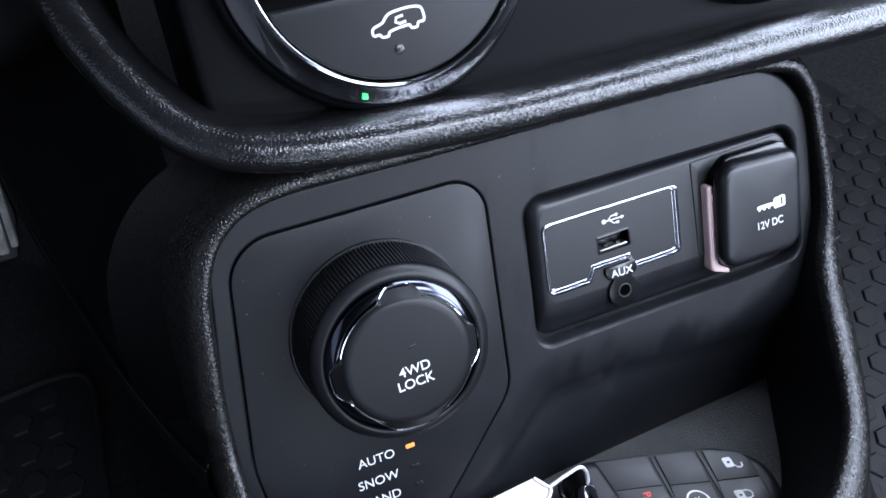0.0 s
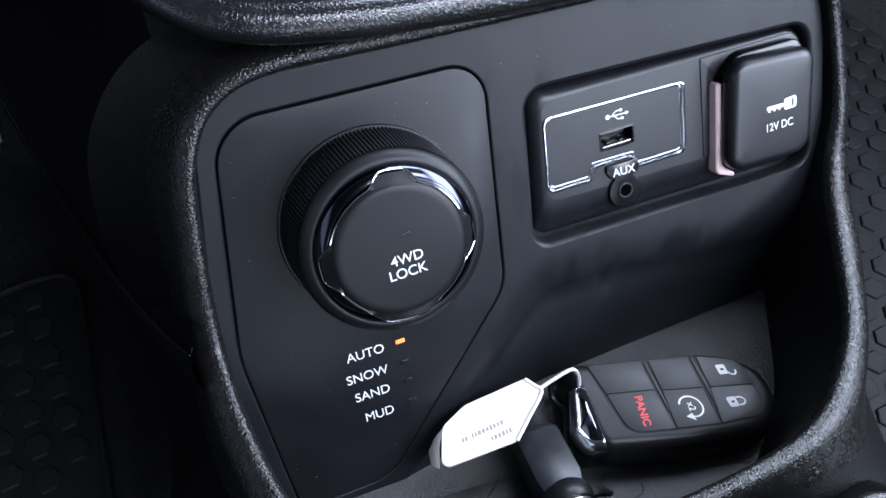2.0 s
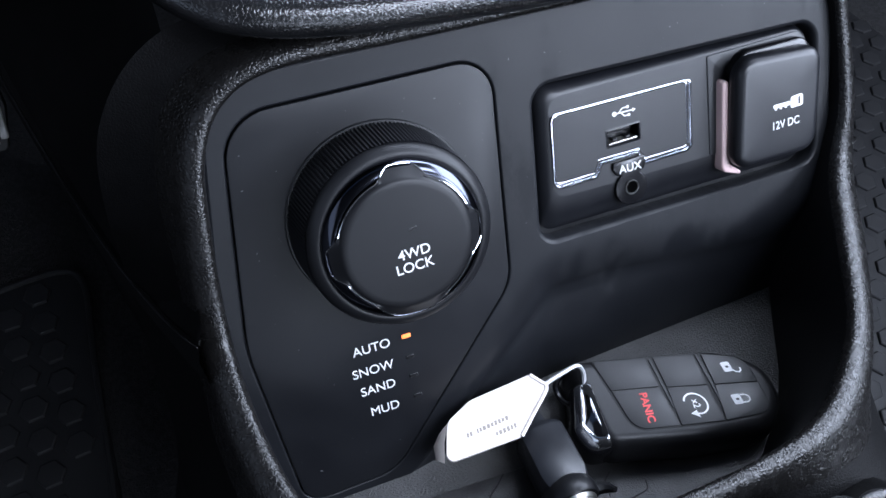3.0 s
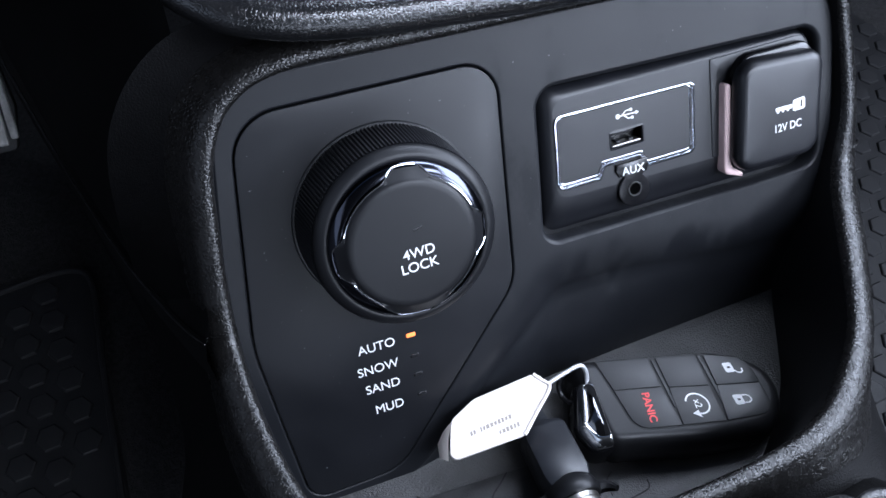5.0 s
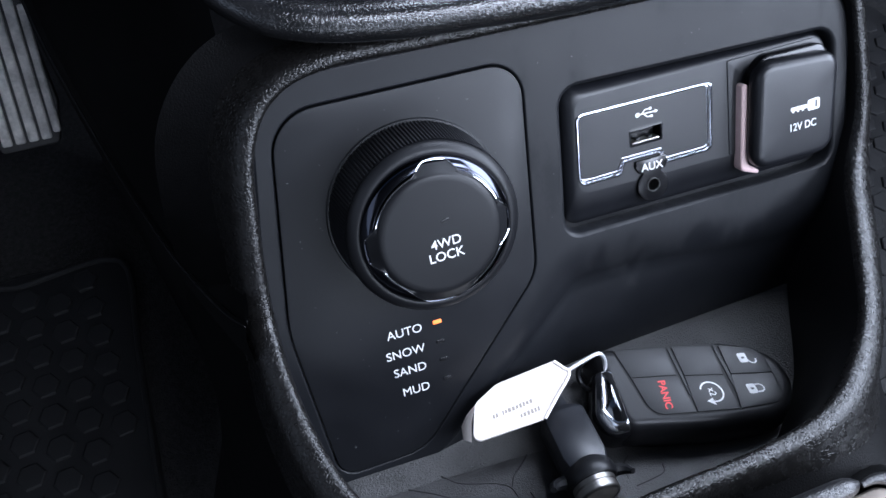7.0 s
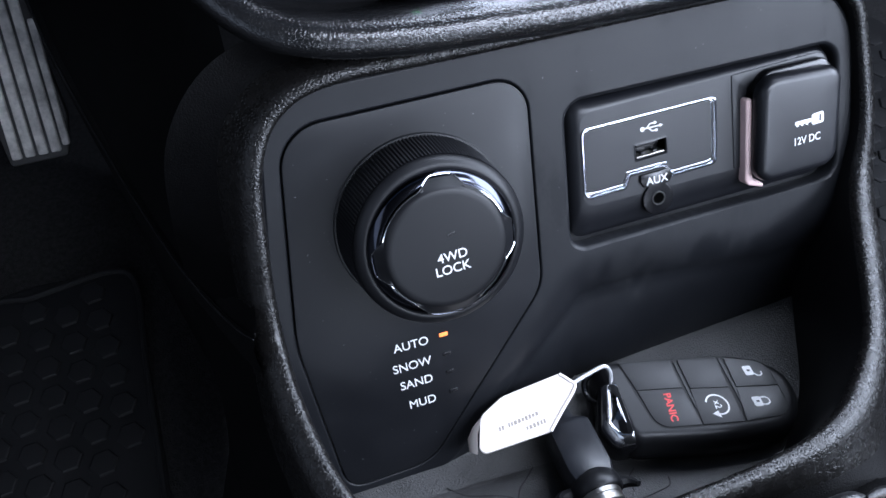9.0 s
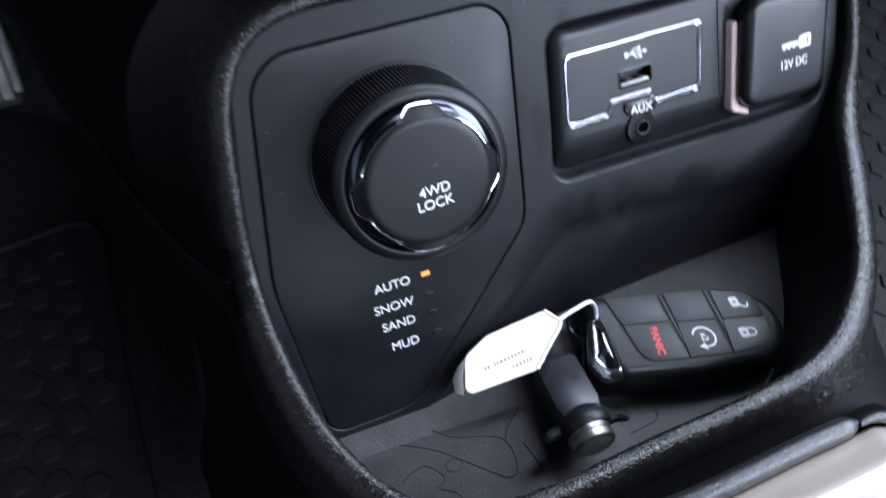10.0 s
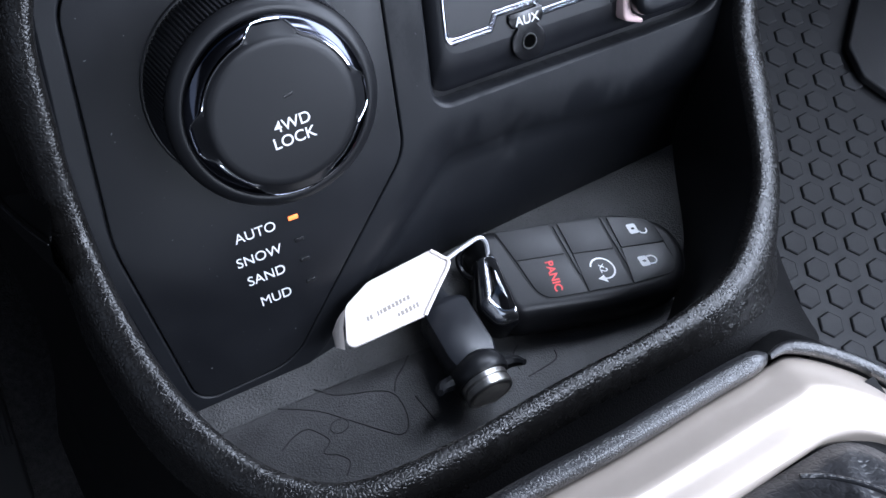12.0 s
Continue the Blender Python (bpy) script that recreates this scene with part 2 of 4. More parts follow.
def loft(bm, loops, cap_first=False, cap_last=False, closed=True):
    rings = [[bm.verts.new(p) for p in loop] for loop in loops]
    n = len(rings[0])
    for a, b in zip(rings, rings[1:]):
        for i in range(n if closed else n - 1):
            j = (i + 1) % n
            bm.faces.new((a[i], a[j], b[j], b[i]))
    if cap_first:
        bm.faces.new(rings[0][::-1])
    if cap_last:
        bm.faces.new(rings[-1])
    return rings


def slab(bm, outline, h0, h1, bev=0.5, crown=0.0):
    """A plate with a rounded upper edge."""
    loops = [lift(outline, h0), lift(outline, h1 - bev)]
    for a in (30, 60, 90):
        s, c = math.sin(radians(a)), math.cos(radians(a))
        loops.append(lift(inset(outline, bev * (1 - c)), h1 - bev + bev * s))
    if crown:
        cx, cy = sum(p[0] for p in outline) / len(outline), sum(p[1] for p in outline) / len(outline)
        top = inset(outline, bev)
        for k in (0.75, 0.5, 0.25):
            loops.append([(cx + (x - cx) * k, cy + (y - cy) * k, h1 + crown * (1 - k * k)) for x, y in top])
    loft(bm, loops, True, True)
    return bm


def plate(bm, outer, holes, h, depth=2.0, bev=0.6):
    """A flat face with holes; the rims of the holes are rounded and go down by depth."""
    edges = []
    bevs = bev if isinstance(bev, tuple) else (bev,) * len(holes)
    for k, loop in enumerate([outer] + holes):
        bev = bevs[k - 1]
        vs = [bm.verts.new((x, y, h)) for x, y in (inset(loop, -bev) if k else loop)]
        edges += [bm.edges.new((vs[i], vs[(i + 1) % len(vs)])) for i in range(len(vs))]
        if k:
            big = inset(loop, -bev)
            rings = [[bm.verts.new((x, y, h)) for x, y in big]]
            for off, dz in ((0.3, -0.08), (0.7, -0.35), (1.0, -1.0)):
                rings.append([bm.verts.new((x, y, h + bev * dz)) for x, y in inset(big, bev * off)])
            rings.append([bm.verts.new((x, y, h - depth)) for x, y in loop])
            for a, b in zip(rings, rings[1:]):
                for i in range(len(a)):
                    j = (i + 1) % len(a)
                    bm.faces.new((a[j], a[i], b[i], b[j]))
    bmesh.ops.triangle_fill(bm, edges=edges, use_beauty=True, use_dissolve=False)
    bmesh.ops.recalc_face_normals(bm, faces=bm.faces)
    return bm


def spline(keys, per=8, closed=False):
    """A smooth run (Catmull-Rom) through tuples of numbers."""
    keys = [np.array(k, float) for k in keys]
    n, out = len(keys), []
    for i in range(n if closed else n - 1):
        g = (lambda j: keys[j % n]) if closed else (lambda j: keys[max(0, min(n - 1, j))])
        p0, p1, p2, p3 = g(i - 1), g(i), g(i + 1), g(i + 2)
        for k in range(per):
            t = k / per
            out.append(0.5 * (2 * p1 + (p2 - p0) * t + (2 * p0 - 5 * p1 + 4 * p2 - p3) * t * t + (3 * p1 - p0 - 3 * p2 + p3) * t ** 3))
    if not closed:
        out.append(keys[-1])
    return out


def tube(bm, pts, r, n=10, closed=False):
    """A round rod along points; r: a radius or one per point."""
    pts = [Vector(p) for p in pts]
    m, rings, side = len(pts), [], None
    for i, p in enumerate(pts):
        t = (pts[(i + 1) % m] - pts[i - 1]) if closed else pts[min(i + 1, m - 1)] - pts[max(i - 1, 0)]
        t.normalize()
        side = (t.orthogonal() if side is None else side - t * side.dot(t)).normalized()
        up = t.cross(side)
        rr = r[i] if isinstance(r, (list, tuple)) else r
        rings.append([p + side * (rr * math.cos(2 * math.pi * k / n)) + up * (rr * math.sin(2 * math.pi * k / n)) for k in range(n)])
    if closed:
        rings.append(rings[0])
    loft(bm, rings, not closed, not closed)
    return bm


def lathe(bm, profile, cx=0, cy=0, n=64, cap_first=True, cap_last=True):
    """A turned body: (radius, height) from the bottom up."""
    loft(bm, [lift(circle(cx, cy, r, n), h) for r, h in profile], cap_first, cap_last)
    return bm


def box(bm, x0, y0, z0, x1, y1, z1):
    loft(bm, [lift([(x0, y0), (x1, y0), (x1, y1), (x0, y1)], z) for z in (z0, z1)], True, True)
    return bm


def finish(name, bm, material, sharp=38):
    bmesh.ops.recalc_face_normals(bm, faces=bm.faces)
    bmesh.ops.scale(bm, vec=(MM, MM, MM), verts=bm.verts)
    me = bpy.data.meshes.new(name)
    bm.to_mesh(me)
    bm.free()
    me.shade_smooth()
    me.set_sharp_from_angle(angle=radians(sharp))
    me.materials.append(material)
    return me


def part(name, bm, material, parent, label="", sharp=38):
    ob = new(name, finish(name, bm, material, sharp))
    ob.parent = parent
    if label:
        tagged(ob, label)
    return ob


def thing(name, m, label, category, group="", kind=""):
    ob = new(name)
    ob.empty_display_size = 0.01
    ob.matrix_world = m
    return tagged(ob, label, category, group, kind)


def solid(name, m, bm, material, label, category, group="", kind="", sharp=38):
    ob = new(name, finish(name, bm, material, sharp))
    ob.matrix_world = m
    return tagged(ob, label, category, group, kind)


def letters(text, x, y, h, size, parent, material=None, turn=0.0, name="lettering", squeeze=1.0, label="", weight=0.004):
    """Printed words as thin raised meshes; x, y: the middle of the word."""
    cu = bpy.data.curves.new("words", "FONT")
    cu.body, cu.size, cu.align_x, cu.align_y, cu.extrude, cu.offset = text, size * MM, "CENTER", "CENTER", 0.05 * MM, size * MM * weight
    tmp = new("words", cu)
    bpy.context.view_layer.update()
    me = bpy.data.meshes.new_from_object(tmp.evaluated_get(bpy.context.evaluated_depsgraph_get()))
    bpy.data.objects.remove(tmp)
    bpy.data.curves.remove(cu)
    me.transform(pose(x * MM, y * MM, h * MM, 0, 0, turn) @ Matrix.Diagonal((squeeze, 1, 1, 1)))
    me.materials.clear()
    me.materials.append(material or M_PRINT)
    ob = new(name, me)
    ob.parent = parent
    if label:
        tagged(ob, label)
    return ob


def strokes(bm, lines, h, w=0.45):
    """Printed lines: flat ribbons of width w along points."""
    for line in lines:
        n = len(line)
        left, right = [], []
        for i, (x, y) in enumerate(line):
            a, b = Vector(line[max(0, i - 1)]), Vector(line[min(n - 1, i + 1)])
            t = (b - a).normalized() if (b - a).length > 1e-6 else Vector((1, 0))
            left.append(bm.verts.new((x - t.y * w / 2, y + t.x * w / 2, h)))
            right.append(bm.verts.new((x + t.y * w / 2, y - t.x * w / 2, h)))
        for i in range(n - 1):
            bm.faces.new((right[i], right[i + 1], left[i + 1], left[i]))
    return bm


def W(u, v, h):
    """A point of the fascia frame, in the upright frame round the pilot light."""
    c, s = math.cos(radians(35)), math.sin(radians(35))
    return (u, s * v - c * h, c * v + s * h)


# ---- the cabin that closes the place ----
def cabin():
    def wall(name, label, boxes):
        bm = bmesh.new()
        for b in boxes:
            box(bm, *[v * 1000 for v in b])
        solid(name, Matrix(), bm, M_CABIN, label, "cabin wall", kind="structure")
    x0, x1, y0, y1, z1 = -0.76, 0.87, -2.30, 0.75, 1.26
    wall("wall_driver_side", "dark cabin side with an open window", [
        (x0 - 0.04, y0, 0, x0, y1, 0.76), (x0 - 0.04, y0, 1.20, x0, y1, z1), (x0 - 0.04, y0, 0.76, x0, -1.05, 1.20), (x0 - 0.04, 0.15, 0.76, x0, y1, 1.20)])
    wall("wall_passenger_side", "dark cabin side with two open windows", [
        (x1, y0, 0, x1 + 0.04, y1, 0.69), (x1, y0, 0.69, x1 + 0.04, -1.02, 0.89), (x1, y0, 1.20, x1 + 0.04, y1, z1), (x1, y0, 0.89, x1 + 0.04, -1.90, 1.20), (x1, -1.02, 0.69, x1 + 0.04, -0.88, 1.20), (x1, 0.40, 0.69, x1 + 0.04, y1, 1.20)])
    wall("wall_rear", "dark rear cabin wall with a window", [
        (x0, y0 - 0.04, 0, x1, y0, 0.74), (x0, y0 - 0.04, 1.22, x1, y0, z1), (x0, y0 - 0.04, 0.74, -0.55, y0, 1.22), (0.65, y0 - 0.04, 0.74, x1, y0, 1.22)])
    wall("wall_front", "dark bulkhead under the windscreen", [(x0, y1, 0, x1, y1 + 0.04, 0.90)])
    # the gap between the boxes is made up to let the roof fill through
    bm = bmesh.new()
    for b in ((x0, y0, z1, x1, -0.90, z1 + 0.03), (x0, -0.42, z1, x1, 0.03, z1 + 0.03), (x0, -0.90, z1, 0.06, -0.42, z1 + 0.03), (0.77, -0.90, z1, x1, -0.42, z1 + 0.03)):
        box(bm, *[v * 1000 for v in b])
    solid("ceiling", Matrix(), bm, M_CABIN, "dark headlining with an opening cut for the added roof fill, before the windscreen", "ceiling", kind="structure")
    bm = bmesh.new()
    box(bm, x0 * 1000, y0 * 1000, -30, x1 * 1000, y1 * 1000, 134)
    solid("floor", Matrix(), bm, M_CARPET, "black carpet of the car floor", "floor", kind="structure")


cabin()


# ---- centre console ----
DIAL = rpoly([(-46, -49.5, 7), (-14, -48.5, 18), (37, 9, 18), (40.5, 84.5, 11), (-41, 84.5, 15), (-51.5, 12, 60)], 9)
OUTER = rpoly([(-50, -54, 8), (-8, -54, 22), (47, 16.0, 24), (166, 17.6, 12), (166, 93.5, 27), (-44.5, 94.5, 24), (-57.3, 18, 60)], 9)
RECESS = rpoly([(50.4, 18.7, 6), (160.8, 19.2, 8), (160.2, 70.8, 7), (53.2, 71.8, 7)], 7)

console = thing("centre_console", BASE, "black plastic centre console with grained rim and open tray", "console")


def face_part(name, bm, material, parent, label=""):
    """A part given in the fascia frame under a thing that stands upright."""
    bmesh.ops.transform(bm, matrix=pose(0, 0, 0, 55), verts=bm.verts)
    return part(name, bm, material, parent, label)


def build_fascia():
    bm = bmesh.new()
    plate(bm, OUTER, [inset(DIAL, -0.45), RECESS], 0, depth=7.5, bev=(0.7, 1.5))
    rings = []
    for off, h in ((0, 0), (-0.6, -0.15), (-1.2, -0.6), (-1.6, -1.5), (-1.8, -9)):
        rings.append(lift(inset(OUTER, off), h))
    loft(bm, rings)
    face_part("fascia", bm, M_FASCIA, console)
    bm = bmesh.new()
    slab(bm, DIAL, -5, 0.2, 0.35)
    face_part("dial_panel", bm, M_DIAL, console, "matt black dial panel with dust specks")
    bm = bmesh.new()
    slab(bm, inset(RECESS, -2), -10, -7.0, 0.2)
    face_part("recess_floor", bm, M_SOFT, console)
    # the wall that rolls out of the fascia's lower edge and falls back to the tray
    run = [Vector(p) for p in OUTER[6:36]]
    fine = []
    for p, q in zip(run, run[1:]):
        k = max(1, round((q - p).length / 4))
        fine += [p.lerp(q, t / k) for t in range(k)]
    fine.append(run[-1])
    foot = spline([(-2, -34), (8, -31), (16, -27), (24, -22), (34, -17.5), (48, -13.6), (70, -12), (110, -10), (150, -8), (172, -6)], 8)
    rows, way = [], [0.0]
    for p, q in zip(fine, fine[1:]):
        way.append(way[-1] + (q - p).length)
    for i, p in enumerate(fine):
        t = (fine[min(i + 3, len(fine) - 1)] - fine[max(i - 3, 0)]).normalized()
        out = Vector((t.y, -t.x))
        f = way[i] / way[-1] * (len(foot) - 1)
        k = min(int(f), len(foot) - 2)
        x, y = [foot[k][j] + (foot[k + 1][j] - foot[k][j]) * (f - k) for j in (0, 1)]
        # a broad arc that turns from the face into the upright wall; it shrinks to nothing where the face meets the tray
        small = max(0.05, min(1.0, (0.819 * p.y + 43) / 56))
        row = [Vector(W(*(p - out * 1.2), 0.03)), Vector(W(*(p - out * 0.3), 0.02))]
        more = 7.5 * max(0.0, min(1.0, (p.x - 75) / 55))          # the face runs on a little further towards the passenger side
        row.append(Vector(W(*(p + out * (0.1 + more * 0.5)), 0.01)))
        p = p + out * more
        for deg in (3, 7, 11, 15, 19, 23, 27, 31, 35, 39):
            g = radians(deg)
            row.append(Vector(W(*(p + out * (30 * small * math.sin(g))), -30 * small * (1 - math.cos(g)))))
        a, foot_point = row[-1], Vector((x, y, -50))
        m = Vector((x, y + 1.5, a.z * 0.45 - 50 * 0.55))
        for k in range(1, 13):
            t = k / 12
            row.append(a * (1 - t) ** 2 + m * 2 * t * (1 - t) + foot_point * t * t)
        rows.append([tuple(v) for v in row])
    bm = bmesh.new()
    loft(bm, rows, closed=False)
    part("tray_back_wall", bm, M_FASCIA, console, "", 70)


build_fascia()


def build_rim():
    """The grained bolster round fascia and tray. Each key: place, how far it stands upright, inner foot, outer foot."""
    keys = []

    def face_key(u, v, h, inner, outer, r):
        keys.append((*W(u, v, h), 0.0, *inner, *outer, r))

    def tray_key(x, y, z, inner, outer, r):
        keys.append((x, y, z, 1.0, *inner, *outer, r))

    face_key(-41.2, 91.6, 5, (2.0, 6.5), (18, 12), 2.9)
    face_key(-51.4, 76, 6.5, (2.0, 7.5), (22, 22), 3.0)
    face_key(-56.0, 50, 8, (2.0, 9.5), (22, 36), 3.1)
    face_key(-58.4, 25, 10, (2.4, 11.5), (22, 70), 3.2)
    tray_key(-58.5, -14, 17, (4.5, 45), (22, 80), 3.8)
    tray_key(-54.5, -38, 12, (5, 56), (24, 80), 4)
    tray_key(-47, -57, 9, (5, 53), (24, 70), 4)
    tray_key(-36, -72.5, 8, (5, 52), (20, 40), 4)
    tray_key(-20, -82, 8, (4, 52), (20, 20), 3.4)
    tray_key(6, -84, 9, (4, 53), (18, 13), 2.9)
    tray_key(42, -82.2, 11, (4, 55), (15, 12), 2.7)
    tray_key(78, -81, 13, (4, 57), (15, 12), 2.7)
    tray_key(102, -77.5, 14, (4.5, 58), (24, 16), 3.4)
    tray_key(119.5, -69, 15, (5.5, 59), (34, 30), 4.6)
    tray_key(138, -50, 15, (5, 59), (24, 62), 3.8)
    tray_key(152.8, -23, 17.6, (5, 61), (9, 90), 4.4)
    keys.append((165, 0.9, 20.7, 0.62, 4.5, 44, 9, 80, 4.6))
    face_key(170.8, 40, 6.2, (3.2, 24), (8, 62), 3.2)
    face_key(169.4, 66, 4.6, (2.6, 20), (7, 50), 2.6)
    face_key(165.6, 84, 4.8, (2.6, 12), (6, 24), 2.5)
    face_key(154.5, 94, 5, (2.4, 9), (8, 14), 2.6)
    face_key(120, 97.2, 5, (2.4, 8), (10, 12), 2.8)
    face_key(20, 98, 5, (2.4, 8), (10, 12), 2.8)
    face_key(-22, 98.2, 5, (2.4, 8), (12, 12), 2.7)
    pts = spline(keys, 9, closed=True)
    n, rows = len(pts), []
    lean = Vector((0, -math.sin(radians(55)), math.cos(radians(55))))
    for i, k in enumerate(pts):
        p = Vector(k[:3])
        t = (Vector(pts[(i + 1) % n][:3]) - Vector(pts[i - 1][:3])).normalized()
        up = lean.lerp(Vector((0, 0, 1)), max(0, min(1, k[3])))
        up = (up - t * up.dot(t)).normalized()
        out = t.cross(up).normalized()
        a, b, c, d, r = k[4:9]
        prof = [(-a, -b), (-a + 0.5, -b * 0.5 - r), (-r * 1.15, -r * 1.6), (-r * 1.05, -r * 0.75), (-r * 0.88, -r * 0.24), (-r * 0.55, -0.02 * r), (-0.1 * r, -0.02 * r),
                (0.45 * r, -0.22 * r), (1.0 * r, -0.58 * r), (1.5 * r, -1.1 * r), (1.72 * r + c * 0.12, -1.4 * r - d * 0.22), (r + c * 0.6, -r - d * 0.6), (r + c, -r - d)]
        flat = max(0.0, min(1.0, (42 - d) / 28))          # where the outer side hardly falls it is one soft slope
        soft = [(0.48 * r, -0.2 * r), (1.0 * r, -0.62 * r), (1.5 * r, -1.2 * r), (r + c * 0.35, -r - max(d, 0) * 0.4 - 1.5), (r + c * 0.68, -r - max(d, 0) * 0.75 - 1.8), (r + c, -r - d)]
        prof[7:] = [(x0 + (x1 - x0) * flat, y0 + (y1 - y0) * flat) for (x0, y0), (x1, y1) in zip(prof[7:], soft)]
        rows.append([tuple(p + out * x + up * y) for x, y in prof])
    rows.append(rows[0])
    for name, a, b, material, label in (("tray_wall", 0, 4, M_WALL, "smooth black tray wall"), ("rim", 3, 11, M_GRAIN, "grained black vinyl rim"), ("flank", 10, 13, M_FLANK, "dark grained console flank")):
        bm = bmesh.new()
        loft(bm, [row[a:b] for row in rows], closed=False)
        part(name, bm, material, console, label, 60)
    # the driver-side flank goes on down to the floor
    bm = bmesh.new()
    loft(bm, [[row[-1], (row[-1][0] - 14, row[-1][1], row[-1][2] - 60), (row[-1][0] - 20, row[-1][1], -262)] for row in rows[36:76]], closed=False)
    part("lower_flank", bm, M_FLANK, console, "dark grained console flank", 60)


build_rim()


def build_side():
    """The driver-side flank of the console with its raised seam."""
    seam = spline([(-63.5, -1.3, 40), (-68.3, 15.3, 20), (-76.4, 40.9, 0), (-87.7, 77, -15), (-104.9, 141.5, -30), (-123.6, 219, -38), (-134, 274, -40), (-146, 340, -42)], 6)
    bm = bmesh.new()
    rows = []
    for k, p in enumerate(seam):
        x, y, z = p
        s = k / (len(seam) - 1)
        rows.append([(-50, y + 4, min(z + 90 * s + 90, 1.43 * y - 15)) if y > 40 else (x + 0.4, y + 0.4, z - 0.6), (x + 46 * s, y - 5 * s, z + 90 * s - 2), (x + 20 * s, y - 2 * s, z + 40 * s - 1), (x + 4 * s, y - s, z + 3 * s - 1), (x, y, z), (x - 1.5, y - 2, z - 8), (x + 2, y, z - 80), (x + 6, y, z - 235)])
    loft(bm, rows, closed=False)
    part("side_panel", bm, M_SIDE, console, "dark plastic side panel")
    bm = bmesh.new()
    tube(bm, [(p[0] - 0.6, p[1] - 1.2, p[2] - 0.4) for p in seam], [0.12 + 0.24 * min(1, k / 8) for k in range(len(seam))], 8)
    part("seam", bm, M_BOOT, console)


build_side()

for (u, v, h), side in (((-58.6, 24.5, 10), -1), ((171.8, 25, 6.0), 1)):
    bm = bmesh.new()
    c, lean = Vector(W(u, v, h)), Vector((0, -math.sin(radians(55)), math.cos(radians(55))))
    steps = ((-1.12, -0.9), (-0.9, -0.2), (-0.55, 0.04), (-0.1, 0.04), (0.45, -0.16), (1.0, -0.52), (1.5, -1.04), (1.9, -2.2))
    tube(bm, [c + Vector((side * x * 3.2, 0, 0)) + lean * (y * 3.2) for x, y in steps], 0.36, 6)
    part("rim_seam", bm, M_GRAIN, console)

# pilot lights and words on the dial panel
for k, (word, v) in enumerate((("AUTO", 0.6), ("SNOW", -7.3), ("SAND", -14.6), ("MUD", -22.6))):
    bm = bmesh.new()
    slab(bm, rpoly([(-3.1, v - 0.2, 0.3), (0.0, v - 0.2, 0.3), (0.0, v + 1.2, 0.3), (-3.1, v + 1.2, 0.3)], 3), -1, 0.5, 0.2)
    face_part("pilot_light", bm, M_UNLIT if k else M_AMBER, console, "dark pilot light" if k else "lit amber pilot light")


def face_letters(*args, **kw):
    ob = letters(*args, **kw)
    ob.data.transform(pose(0, 0, 0, 55))
    return ob


for word, u, v in (("AUTO", -13.6, 0.6), ("SNOW", -14.6, -7.4), ("SAND", -14.2, -14.6), ("MUD", -13.4, -23)):
    face_letters(word, u, v, 0.35, 4.6, console, weight=0.0)


